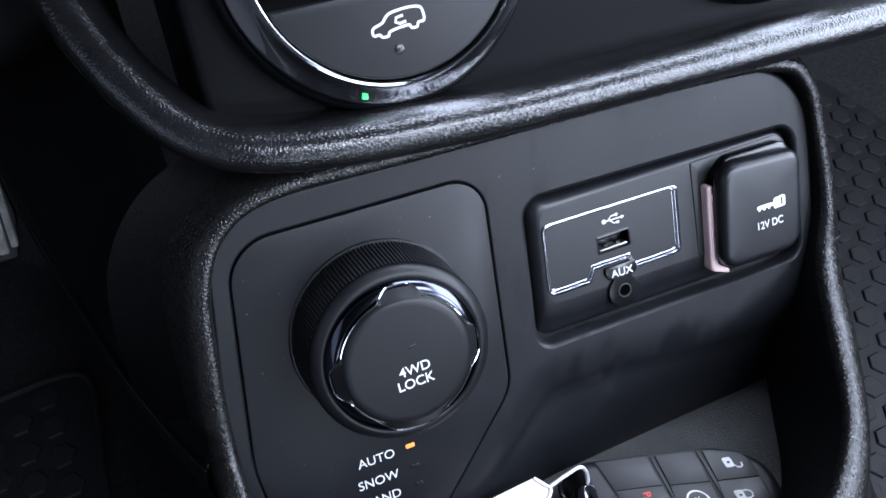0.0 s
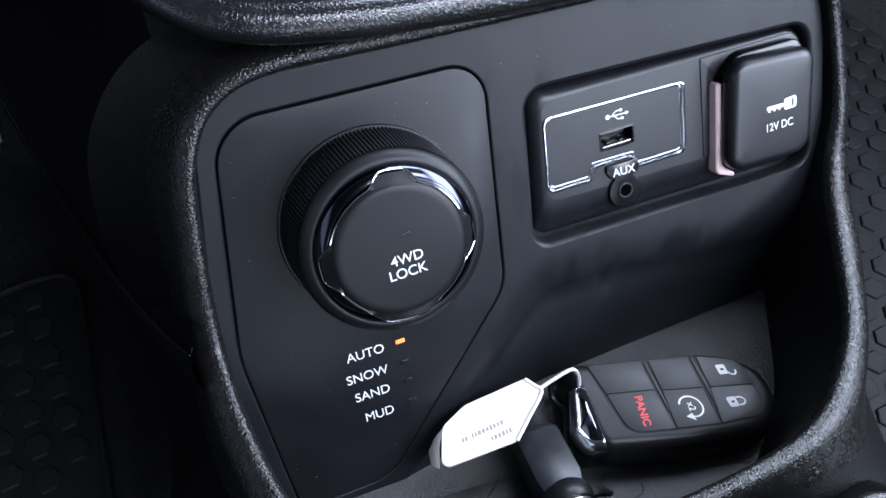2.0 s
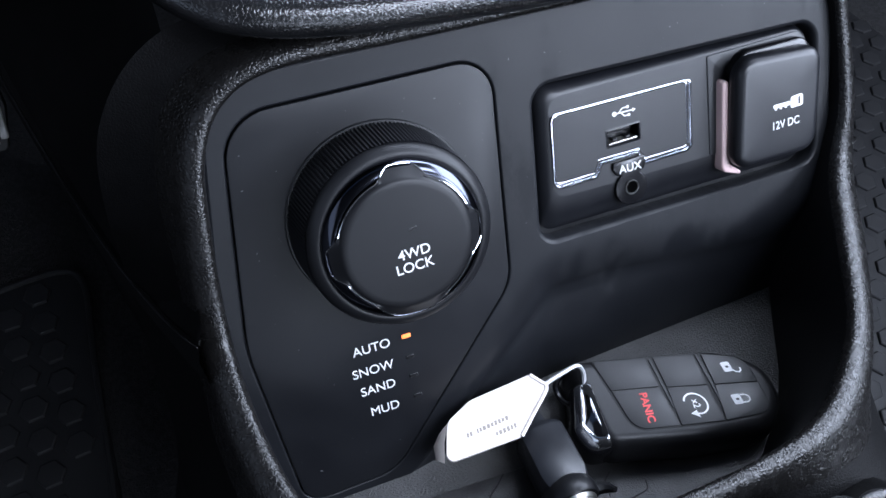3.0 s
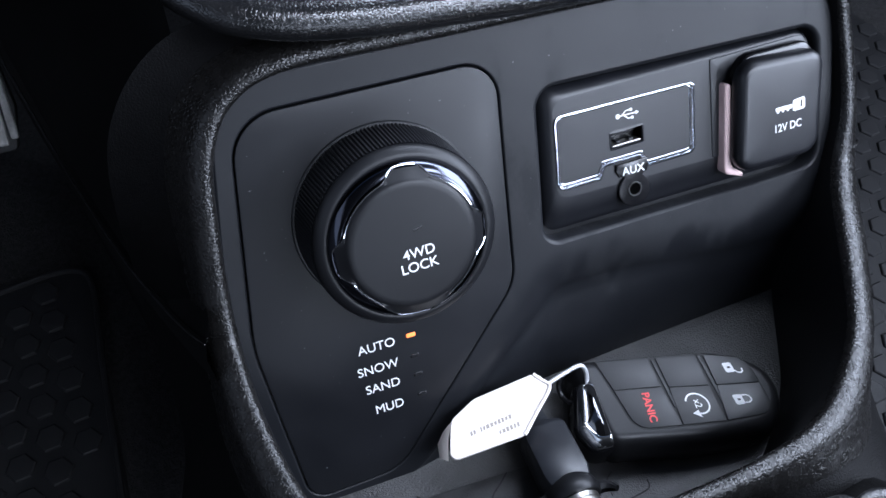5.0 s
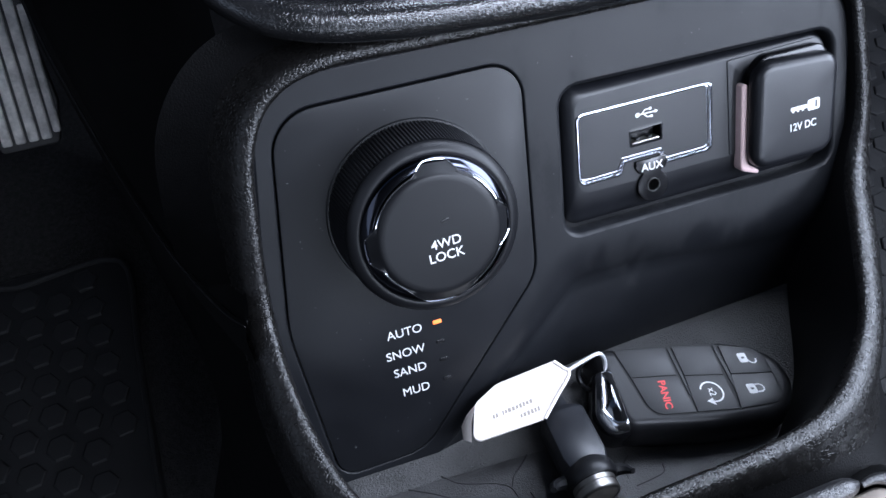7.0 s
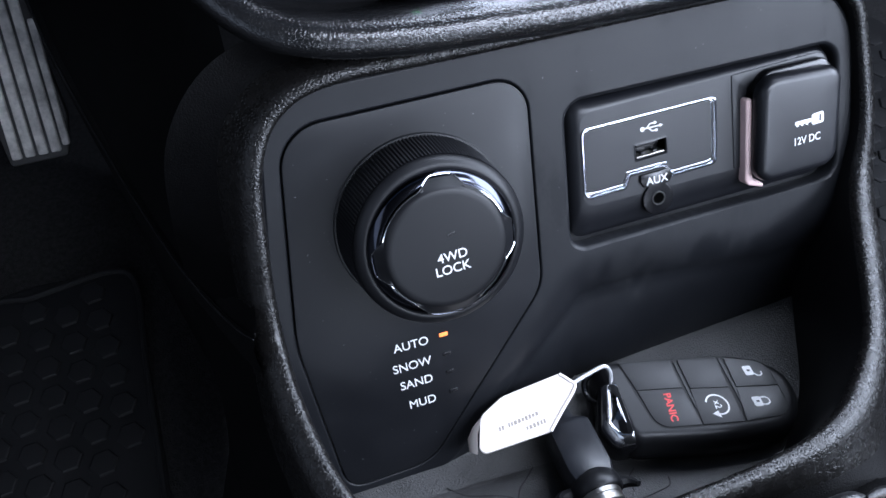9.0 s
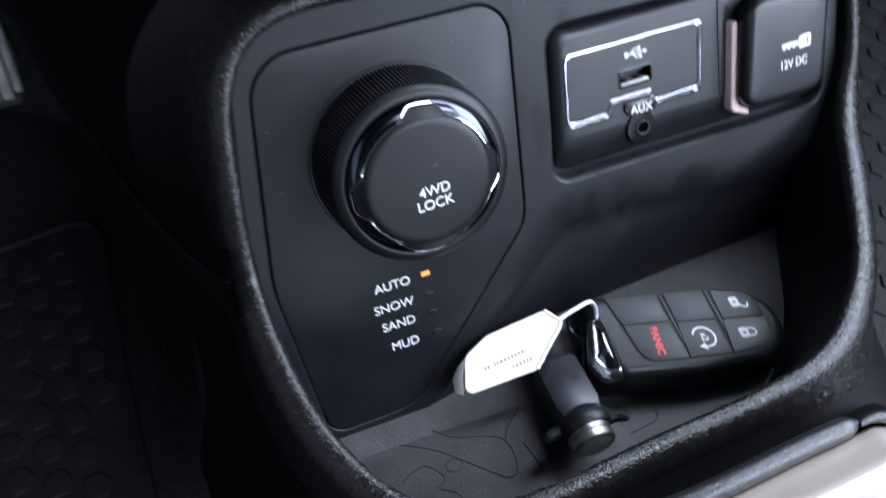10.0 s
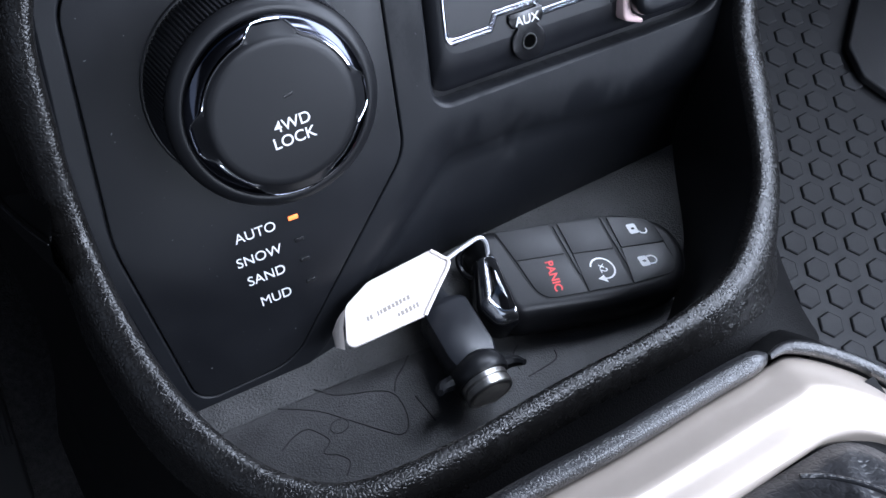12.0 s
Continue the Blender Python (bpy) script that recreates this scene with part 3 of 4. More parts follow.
# ---- rotary drive selector ----
def build_selector():
    knob = thing("selector_knob", FACE @ pose(-1.4 * MM, 44.3 * MM, 0), "black rotary drive selector with chrome ring on the dial panel", "knob")
    bm = bmesh.new()
    lathe(bm, [(30.2, -1), (30.2, 0.5), (29.8, 0.9), (28.6, 1.0)], n=72)
    part("collar", bm, M_SOFT, knob)
    # knurled grip: fine ridges cut across
    bm = bmesh.new()
    n, rows = 600, []
    for k in range(43):
        h = 0.8 + k * 0.46
        base = 28.9 - 0.07 * h - (0.22 if k % 3 == 2 else 0.0)
        radii = [base + (0.6 if i % 4 in (0, 1) else 0.0) for i in range(n)]
        rows.append([(r * math.cos(2 * math.pi * i / n), r * math.sin(2 * math.pi * i / n), h) for i, r in enumerate(radii)])
    loft(bm, rows)
    part("knurled_grip", bm, M_KNURL, knob, "knurled black grip band", 30)
    bm = bmesh.new()
    lathe(bm, [(26.9, 19.5), (27.75, 19.9), (27.8, 20.4), (27.4, 21.2), (26.6, 22.0), (25.7, 22.6), (24.9, 22.9), (24.3, 22.9), (23.6, 22.4)], n=96)
    part("body", bm, M_CAP, knob)
    bm = bmesh.new()
    lathe(bm, [(23.9, 22.2), (23.9, 23.4), (23.65, 23.9), (22.7, 24.9), (21.2, 25.5), (20.2, 25.6), (18.8, 25.1)], n=96, cap_first=False, cap_last=False)
    part("ring", bm, M_DARK_CHROME, knob, "chrome ring")

    def edge(theta, r0, lobe):
        best = 0.0
        for c in (85, 181, 265, 356):
            d = abs((math.degrees(theta) - c + 180) % 360 - 180)
            best = max(best, min(1.0, max(0.0, ((36 if c == 265 else 23) - d) / (26 if c == 265 else 16))))
        return r0 + lobe * best * best * (3 - 2 * best)

    def slope(r):
        return 26.6 - 0.2 * (r - 19.6) - 0.145 * (r - 19.6) ** 2

    n = 216
    ring = [edge(2 * math.pi * i / n, 20.1, 2.8) for i in range(n)]

    def turn(radii, heights):
        return [(r * math.cos(2 * math.pi * i / n), r * math.sin(2 * math.pi * i / n), h) for i, (r, h) in enumerate(zip(radii, heights))]

    bm = bmesh.new()
    rows = [turn(ring, [22.0] * n), turn(ring, [slope(r) + 0.25 for r in ring]), turn([r - 0.3 for r in ring], [slope(r) + 0.5 for r in ring])]
    rows += [turn([rr] * n, [hh] * n) for rr, hh in ((19.7, 26.7), (19.3, 27.2), (18.5, 27.55), (17.0, 27.7))]
    loft(bm, rows, True, True)
    cap = part("cap", bm, M_CAP, knob, "matt black push cap")
    bm = bmesh.new()
    bead = bmesh.new()
    tube(bead, turn([r + 0.15 for r in ring], [slope(r) + 0.2 for r in ring]), 0.2, 6, True)
    part("bead", bead, M_CHROME, knob, "bright chrome bead")
    strip = rpoly([(0.6, 3.9, 0.2), (3.3, 4.4, 0.2), (3.2, 5.2, 0.2), (0.5, 4.7, 0.2)], 2)
    slab(bm, strip, 27.5, 27.8, 0.08)
    part("pilot_light", bm, M_UNLIT, cap)
    letters("4WD", 1.2, -2.7, 27.75, 4.3, cap, turn=2, weight=0.004)
    letters("LOCK", 0.7, -6.9, 27.75, 4.3, cap, turn=2, weight=0.004)


build_selector()


# ---- sockets ----
def build_usb():
    usb = thing("usb_module", FACE, "black media port module with chrome frame", "port")
    bm = bmesh.new()
    hole = rpoly([(78.4, 45.2, 0.4), (90.8, 45.5, 0.4), (90.8, 51.3, 0.4), (78.4, 51.0, 0.4)], 3)
    # the cover swells out of its recess: long slope below, short ones at the other edges
    swell = []
    for f, z in ((0.0, -7.2), (0.0, -5.6), (0.08, -4.8), (0.2, -4.0), (0.36, -3.2), (0.55, -2.5), (0.78, -1.98), (1.0, -1.8)):
        swell.append((rpoly([(52.2 + 5.0 * f, 20.6 + 12 * f, 5), (159.2 - f, 21.2 + 11 * f, 7), (158.8 - f, 70.2 - 1.5 * f, 6), (54.8 + 4.0 * f, 71.2 - 4.6 * f, 5)], 6), z))
    plate(bm, swell[-1][0], [hole], -1.8, depth=6, bev=0.25)
    loft(bm, [lift(o, z) for o, z in swell])
    part("cover", bm, M_SATIN, usb)
    edge = rpoly([(57.6, 35.4, 3.0), (73.6, 35.7, 0.8), (75.8, 40.0, 0.8), (89.0, 40.2, 0.8), (91.2, 36.0, 0.8), (110.8, 36.4, 3.2), (111.4, 61.6, 2.2), (58.6, 61.4, 3.0)], 5)
    bm = bmesh.new()
    # thin along the top and the hinge side, a broad double moulding along the rest
    inner = rpoly([(58.7, 37.5, 2.2), (72.5, 37.8, 0.8), (74.7, 42.0, 0.8), (90.1, 42.2, 0.8), (92.3, 38.1, 0.8), (108.7, 38.4, 2.0), (109.3, 60.5, 1.2), (59.7, 60.4, 2.4)], 5)
    rings = []
    for f, h in ((0, -3), (0, -1.5), (0.07, -1.15), (0.24, -1.08), (0.34, -1.35), (0.40, -1.75), (0.64, -1.75), (0.72, -1.5), (0.82, -1.45), (0.92, -1.65), (1.0, -1.7), (1.0, -2.6)):
        rings.append([(p[0] + (q[0] - p[0]) * f, p[1] + (q[1] - p[1]) * f, h) for p, q in zip(edge, inner)])
    loft(bm, rings)
    part("frame", bm, M_FRAME, usb, "double chrome frame")
    bm = bmesh.new()
    plate(bm, inset(inner, -0.1), [hole], -1.75, depth=5, bev=0.2)
    part("door", bm, M_SATIN, usb)
    bm = bmesh.new()
    a = inset(hole, 0.05)
    loft(bm, [lift(inset(a, -0.45), -1.7), lift(inset(a, 0.1), -1.5), lift(inset(a, 0.35), -1.9), lift(inset(a, 0.35), -9)], cap_last=True)
    sock = part("usb_socket", bm, M_SATIN, usb)
    # the port's inner shade is painted on these walls as near black
    bm = bmesh.new()
    loft(bm, [lift(inset(hole, 0.42), -2.2), lift(inset(hole, 0.5), -8.8)], cap_last=True)
    part("cavity", bm, M_HOLLOW_SHADE, sock)
    bm = bmesh.new()
    slab(bm, rpoly([(80.2, 48.9, 0.2), (89.0, 49.1, 0.2), (89.0, 50.3, 0.2), (80.2, 50.1, 0.2)], 2), -8.6, -4.2, 0.2)
    part("tongue", bm, M_UNLIT, sock)
    bm = bmesh.new()
    slab(bm, rpoly([(79.2, 45.7, 0.2), (90.0, 45.95, 0.2), (90.0, 46.6, 0.2), (79.2, 46.35, 0.2)], 2), -6, -1.9, 0.15)
    part("lip", bm, M_STEEL, sock, "bare steel lip")
    for x in (82.2, 87.0):
        bm = bmesh.new()
        slab(bm, rpoly([(x - 0.8, 46.5, 0.2), (x + 0.8, 46.5, 0.2), (x + 0.8, 47.1, 0.2), (x - 0.8, 47.1, 0.2)], 2), -6, -3.2, 0.15)
        part("spring", bm, M_BARREL, sock)
    # the jack below: a disc on a short neck
    bm = bmesh.new()
    disc = [(85.8 + 6.1 * math.cos(radians(a)), 29.4 + 6.1 * math.sin(radians(a))) for a in range(125, 416, 10)]
    slab(bm, disc + [(91.0, 35.0), (92.0, 37.2), (91.6, 39.7), (79.6, 39.5), (79.2, 37.2), (80.4, 35.0)], -4, -0.8, 0.35)
    jack = part("aux_socket", bm, M_GLOSS, usb, "gloss black jack socket")
    bm = bmesh.new()
    lathe(bm, [(2.6, -1), (2.6, -0.5), (2.5, -0.3), (2.3, -0.3), (2.15, -0.5), (2.1, -0.75)], 85.8, 29.6, 36, cap_last=False)
    part("ring", bm, M_RUBBER, jack, "dull metal ring")
    # the bore isn't cut: a flat disc whose black colour stands for its shade
    bm = bmesh.new()
    lathe(bm, [(2.12, -0.79), (2.12, -0.70)], 85.8, 29.6, 24)
    part("hole", bm, M_HOLLOW_SHADE, jack)
    letters("AUX", 85.8, 36.6, -0.72, 4.1, usb, turn=0)
    # trident sign
    bm = bmesh.new()
    y0, h = 56.0, -1.7
    strokes(bm, [[(82.2, y0), (88.8, y0)], [(83.4, y0), (84.9, y0 + 1.4), (86.6, y0 + 1.4)], [(84.2, y0), (85.6, y0 - 1.4), (87.0, y0 - 1.4)]], h, 0.42)
    loft(bm, [lift(circle(81.9, y0, 0.85, 16), h - 0.05), lift(circle(81.9, y0, 0.85, 16), h)], True, True)
    loft(bm, [lift(circle(86.9, y0 + 1.4, 0.55, 12), h - 0.05), lift(circle(86.9, y0 + 1.4, 0.55, 12), h)], True, True)
    box(bm, 86.8, y0 - 1.85, h - 0.05, 87.7, y0 - 0.95, h)
    bm.faces.new([bm.verts.new(p) for p in ((88.6, y0 - 0.7, h), (89.9, y0, h), (88.6, y0 + 0.7, h))])
    part("port_sign", bm, M_PRINT, usb)


def build_power():
    pw = thing("power_socket", FACE, "black capped power socket with pale pink strip", "socket")
    # the housing's raised frame, parted from the port cover by a fine line
    bm = bmesh.new()
    slab(bm, rpoly([(117.6, 32.5, 0.6), (157.6, 32.2, 5), (157.4, 68.5, 5), (117.6, 67.4, 0.6)], 6), -6, -1.45, 0.3)
    part("housing", bm, M_SATIN, pw)
    bm = bmesh.new()
    slab(bm, rpoly([(125, 26, 5), (155.5, 26.5, 5), (157.0, 67.2, 6), (125.5, 67.0, 7)], 8), -3, 2.4, 1.0)
    part("hinge_plate", bm, M_GLOSS, pw)
    bm = bmesh.new()
    out = rpoly([(121.4, 27.2, 6), (155.2, 27.8, 7), (157.4, 64.6, 6), (123.4, 66.2, 7)], 9)
    loops = [lift(inset(out, 0.8), 2.6), lift(out, 3.0), lift(inset(out, 0.1), 5.4)]
    for a in (20, 40, 60, 80, 90):
        s, c = math.sin(radians(a)), math.cos(radians(a))
        loops.append(lift(inset(out, 0.1 + 3.0 * (1 - c)), 5.2 + 3.0 * s))
    top = inset(out, 3.1)
    for k in (0.8, 0.6, 0.4, 0.2):
        loops.append([(139 + (x - 139) * k, 46.5 + (y - 46.5) * k, 8.2 + 0.25 * (1 - k * k)) for x, y in top])
    loft(bm, loops, True, True)
    cover = part("cover", bm, M_COVER, pw, "soft black hinged cap")
    letters("12V DC", 141.2, 40.6, 8.46, 4.0, cover, squeeze=0.86, turn=1)
    bm = bmesh.new()
    slab(bm, rpoly([(143.2, 45.4, 0.8), (148.2, 45.6, 0.9), (148.2, 49.8, 0.9), (143.2, 49.4, 0.8)], 3), 8.0, 8.52, 0.03)
    slab(bm, rpoly([(136.2, 46.7, 0.5), (143.0, 46.7, 0.2), (143.0, 48.1, 0.2), (136.2, 48.1, 0.5)], 2), 8.0, 8.52, 0.03)
    for x in (137.2, 139.2, 141.2):
        slab(bm, rpoly([(x - 0.45, 46.1, 0.1), (x + 0.45, 46.1, 0.1), (x + 0.45, 46.9, 0.1), (x - 0.45, 46.9, 0.1)], 1), 8.0, 8.52, 0.03)
    part("plug_sign", bm, M_PRINT, cover)
    bm = bmesh.new()
    slab(bm, rpoly([(146.3, 46.3, 0.2), (147.0, 46.3, 0.2), (147.0, 49.0, 0.2), (146.3, 49.0, 0.2)], 1), 8.1, 8.56, 0.02)
    part("sign_slit", bm, M_GROOVE, cover)
    bm = bmesh.new()
    slab(bm, rpoly([(119.8, 26.6, 3), (127.5, 23.8, 0.8), (127.5, 25.4, 0.7), (123.0, 28.6, 2.6), (123.6, 58.4, 1.2), (121.0, 58.8, 1.2)], 6), -3, 2.3, 0.9)
    part("strip", bm, M_PINK, pw, "pale pink plastic strip")


build_usb()
build_power()


# ---- tray mat ----
FLOOR_Z = -43.0
FLOOR = rpoly([(-58, -92, 22), (130, -92, 25), (176, -10, 10), (174, 4, 4), (60, 0, 20), (10, -22, 20), (-60, -20, 5)], 7)


def build_tray_mat():
    m = thing("tray_mat", BASE, "grey rubber mat with contour lines in the console tray", "mat")
    bm = bmesh.new()
    slab(bm, FLOOR, FLOOR_Z - 4, FLOOR_Z, 0.4)
    part("base", bm, M_RUBBER, m)
    bm = bmesh.new()
    slab(bm, rpoly([(-58, -74, 10), (-18, -84, 8), (104, -84, 12), (130, -64, 14), (100, -54, 10), (40, -42, 12), (-24, -40, 12), (-56, -40, 4)], 7), FLOOR_Z - 1, FLOOR_Z + 0.5, 0.4)
    part("smooth_panel", bm, M_RUBBER_SMOOTH, m, "smoother rubber panel")
    lines = [
        [(-29, -53), (-24, -50.6), (-19, -50.2), (-15, -54.6), (-14.4, -57), (-17.4, -59.4), (-13.4, -62), (-11.2, -65.4), (-14, -69)],
        [(-25, -40), (-14, -46), (-6, -53), (3, -61.4), (7, -64.4), (10.4, -63.4), (12, -58), (11, -51.6), (6, -48), (-6, -44), (-12, -39)],
        [(21, -41.6), (17.4, -44.6), (13.6, -47.4), (11.4, -51)],
        [(17, -55), (18.2, -60), (19.4, -65.4)],
        [(57, -54), (54, -56.6), (53.4, -62)],
        [(68, -61), (67, -64), (61, -65), (55, -65.4)],
    ]
    for line in lines:
        bm = bmesh.new()
        pts = [(p[0], p[1], FLOOR_Z + 0.42) for p in spline(line, 5)]
        tube(bm, pts, 0.3, 6)
        part("contour_line", bm, M_GROOVE, m)
    bm = bmesh.new()
    tube(bm, [(-9.5 + 3.0 * math.cos(a), -53.5 + 2.2 * math.sin(a), FLOOR_Z + 0.42) for a in [2 * math.pi * k / 20 for k in range(20)]], 0.26, 6, True)
    part("contour_line", bm, M_GROOVE, m)


build_tray_mat()


# ---- key, tag and plug ----
def build_key():
    key = thing("key_fob", BASE @ pose(90 * MM, -40 * MM, FLOOR_Z * MM, 0, 0, -12), "black plastic car key fob with chrome end on the tray mat", "key")
    skew = Matrix(((1, -0.208, 0, 0), (0, 0.978, 0, 0), (0, 0, 1, 0), (0, 0, 0, 1)))      # the moulded cross lines run aslant
    h = 18.6

    def kpart(name, bm, material, label="", parent=None):
        bmesh.ops.transform(bm, matrix=skew, verts=bm.verts)
        return part(name, bm, material, parent or key, label)

    out = rpoly([(-35.4, -15.8, 4.5), (-4, -18.0, 40), (24, -16.5, 15), (33, -6, 12), (33, 6.5, 12), (18, 13.5, 20), (-34.5, 15.6, 4.5)], 8)
    bm = bmesh.new()
    loops = [lift(inset(out, 2.0), 0.0), lift(inset(out, -1.6), 1.6), lift(inset(out, -3.2), 4.5), lift(inset(out, -3.3), 8.0), lift(inset(out, -2.5), 11.6), lift(inset(out, -1.2), 15.0)]
    loops += [lift(inset(out, 0.1), 16.9), lift(inset(out, 1.4), 17.8), lift(inset(out, 3.0), 18.0)]
    loft(bm, loops, True, True)
    kpart("body", bm, M_KEY)
    bed = rpoly([(-25.2, -13.4, 6), (6, -14.4, 30), (27.6, -13.2, 9), (28.0, 9.6, 6), (10, 13.9, 30), (-28.0, 15.0, 1)], 7)
    bm = bmesh.new()
    slab(bm, bed, 16.5, 18.1, 0.1)
    kpart("button_bed", bm, M_GROOVE)
    cells = [
        [(-27.5, 14.7, 0.6), (-26.0, 2.8, 0.3), (-8.6, 2.1, 0.3), (-8.1, 13.9, 0.4)],
        [(-25.9, 2.6, 0.3), (-24.7, -12.9, 5.5), (-8.4, -13.4, 0.4), (-8.6, 1.9, 0.3)],
        [(-5.2, 13.7, 0.4), (-5.9, 1.5, 0.3), (8.8, 0.4, 0.3), (9.8, 12.9, 0.4)],
        [(-6.0, 1.3, 0.3), (-8.0, -13.4, 0.4), (7.9, -13.9, 0.4), (8.7, 0.2, 0.3)],
        [(12.8, 12.7, 0.4), (11.6, 0.2, 0.3), (27.4, -0.8, 0.3), (27.6, 9.4, 5.5)],
        [(11.5, 0.0, 0.3), (8.4, -13.9, 0.4), (27.2, -12.8, 8.5), (27.4, -1.0, 0.3)],
    ]
    for c in cells:
        bm = bmesh.new()
        slab(bm, rpoly(c, 5), 17.2, h - 0.1, 0.14)
        kpart("button", bm, M_KEY)
    for a0, a1, b0 in ((-7.5, -6.1, -6.6), (10.1, 11.9, -7.2)):
        bm = bmesh.new()
        slab(bm, rpoly([(a0 - 0.3, b0, 0.3), (a1 - 0.5, b0, 0.3), (a1, 13.0, 0.2), (a0 + 0.3, 13.2, 0.2)], 3), 17.2, h - 0.25, 0.25)
        kpart("divider", bm, M_CAP)
    letters("PANIC", -15.6, -5.2, h + 0.02, 3.9, key, M_RED, turn=-88, label="red printed word", weight=0.022)
    letters("x2", 2.2, -6.1, h + 0.02, 3.7, key, turn=-86, squeeze=0.9)
    bm = bmesh.new()
    arc = [(0.9 + 4.0 * math.cos(radians(a)), -6.2 + 4.0 * math.sin(radians(a))) for a in range(-120, 161, 14)]
    strokes(bm, [arc], h + 0.03, 0.6)
    bm.faces.new([bm.verts.new((x, y, h + 0.03)) for x, y in ((0.1, -11.6), (-0.1, -8.6), (-2.7, -9.7))])
    kpart("start_sign", bm, M_PRINT)
    for cx, cy, op in ((20.8, 6.3, True), (17.8, -6.6, False)):
        bm = bmesh.new()
        slab(bm, rpoly([(cx - 3.2, cy - 2.0, 0.7), (cx + 0.2, cy - 2.0, 0.7), (cx + 0.2, cy + 2.0, 0.7), (cx - 3.2, cy + 2.0, 0.7)], 3), h - 0.15, h + 0.03, 0.03)
        bow = [(cx + 0.2, cy + 1.5), (cx + 1.8, cy + 1.5), (cx + 2.8, cy + 0.9), (cx + 3.1, cy), (cx + 2.8, cy - 0.9), (cx + 1.8, cy - 1.5), (cx + 0.2, cy - 1.5)]
        if op:
            bow = [(cx + 0.1, cy - 1.4), (cx + 0.8, cy - 2.3), (cx + 2.0, cy - 2.6), (cx + 2.9, cy - 2.0), (cx + 3.1, cy - 0.8)]
        strokes(bm, [bow], h + 0.03, 0.6)
        sign = kpart("lock_sign", bm, M_PRINT)
        bm = bmesh.new()
        slab(bm, rpoly([(cx - 2.0, cy - 0.4, 0.2), (cx - 0.8, cy - 0.4, 0.2), (cx - 0.8, cy + 0.4, 0.2), (cx - 2.0, cy + 0.4, 0.2)], 2), h, h + 0.06, 0.02)
        kpart("keyhole", bm, M_GROOVE, "", sign)
    # chrome end with its dark window, sloping down to the ring
    end = rpoly([(-43.6, -8.4, 6), (-41.0, -17.4, 4), (-33.2, -17.2, 2), (-30.6, 8.2, 2.4), (-36.6, 9.4, 4)], 7)

    def sloped(bm):
        for v in bm.verts:
            if v.co.z > 6:
                v.co.z -= max(0.0, -31.0 - v.co.x) * 0.30
        return bm

    bm = bmesh.new()
    slab(bm, inset(end, -0.5), 1.5, 15.6, 2.0)
    kpart("end_shell", sloped(bm), M_GLOSS, "gloss black end under the chrome")
    # a rounded chrome hoop round a dark window, broader towards the outer foot
    hoop = inset(end, 0.5)
    pane = rpoly([(-40.2, -7.6, 4.5), (-38.2, -12.6, 2.6), (-34.2, -13.4, 1.6), (-32.2, 6.0, 1.6), (-35.0, 6.9, 2.6)], 7)
    bm = bmesh.new()
    loops = []
    for f, z in ((0.0, 13.0), (0.0, 15.9), (0.08, 16.6), (0.24, 17.3), (0.44, 17.95), (0.64, 18.5), (0.82, 18.8), (0.94, 18.7), (1.0, 18.2), (1.0, 15.5)):
        loops.append([(p[0] + (q[0] - p[0]) * f, p[1] + (q[1] - p[1]) * f, z) for p, q in zip(hoop, pane)])
    loft(bm, loops)
    chrome = kpart("chrome_end", sloped(bm), M_KEY_CHROME, "polished chrome end piece")
    bm = bmesh.new()
    slab(bm, inset(pane, -0.3), 13, 17.4, 0.3, crown=1.5)
    kpart("window", sloped(bm), M_PANE, "gloss black insert", chrome)
    bm = bmesh.new()
    tube(bm, [(-36.4 + 4.6 * math.cos(a), 8.5 + 6.4 * math.sin(a), 11 + 3.6 * math.cos(a)) for a in [2 * math.pi * k / 24 for k in range(24)]], 1.15, 8, True)
    kpart("ring_loop", bm, M_GLOSS)


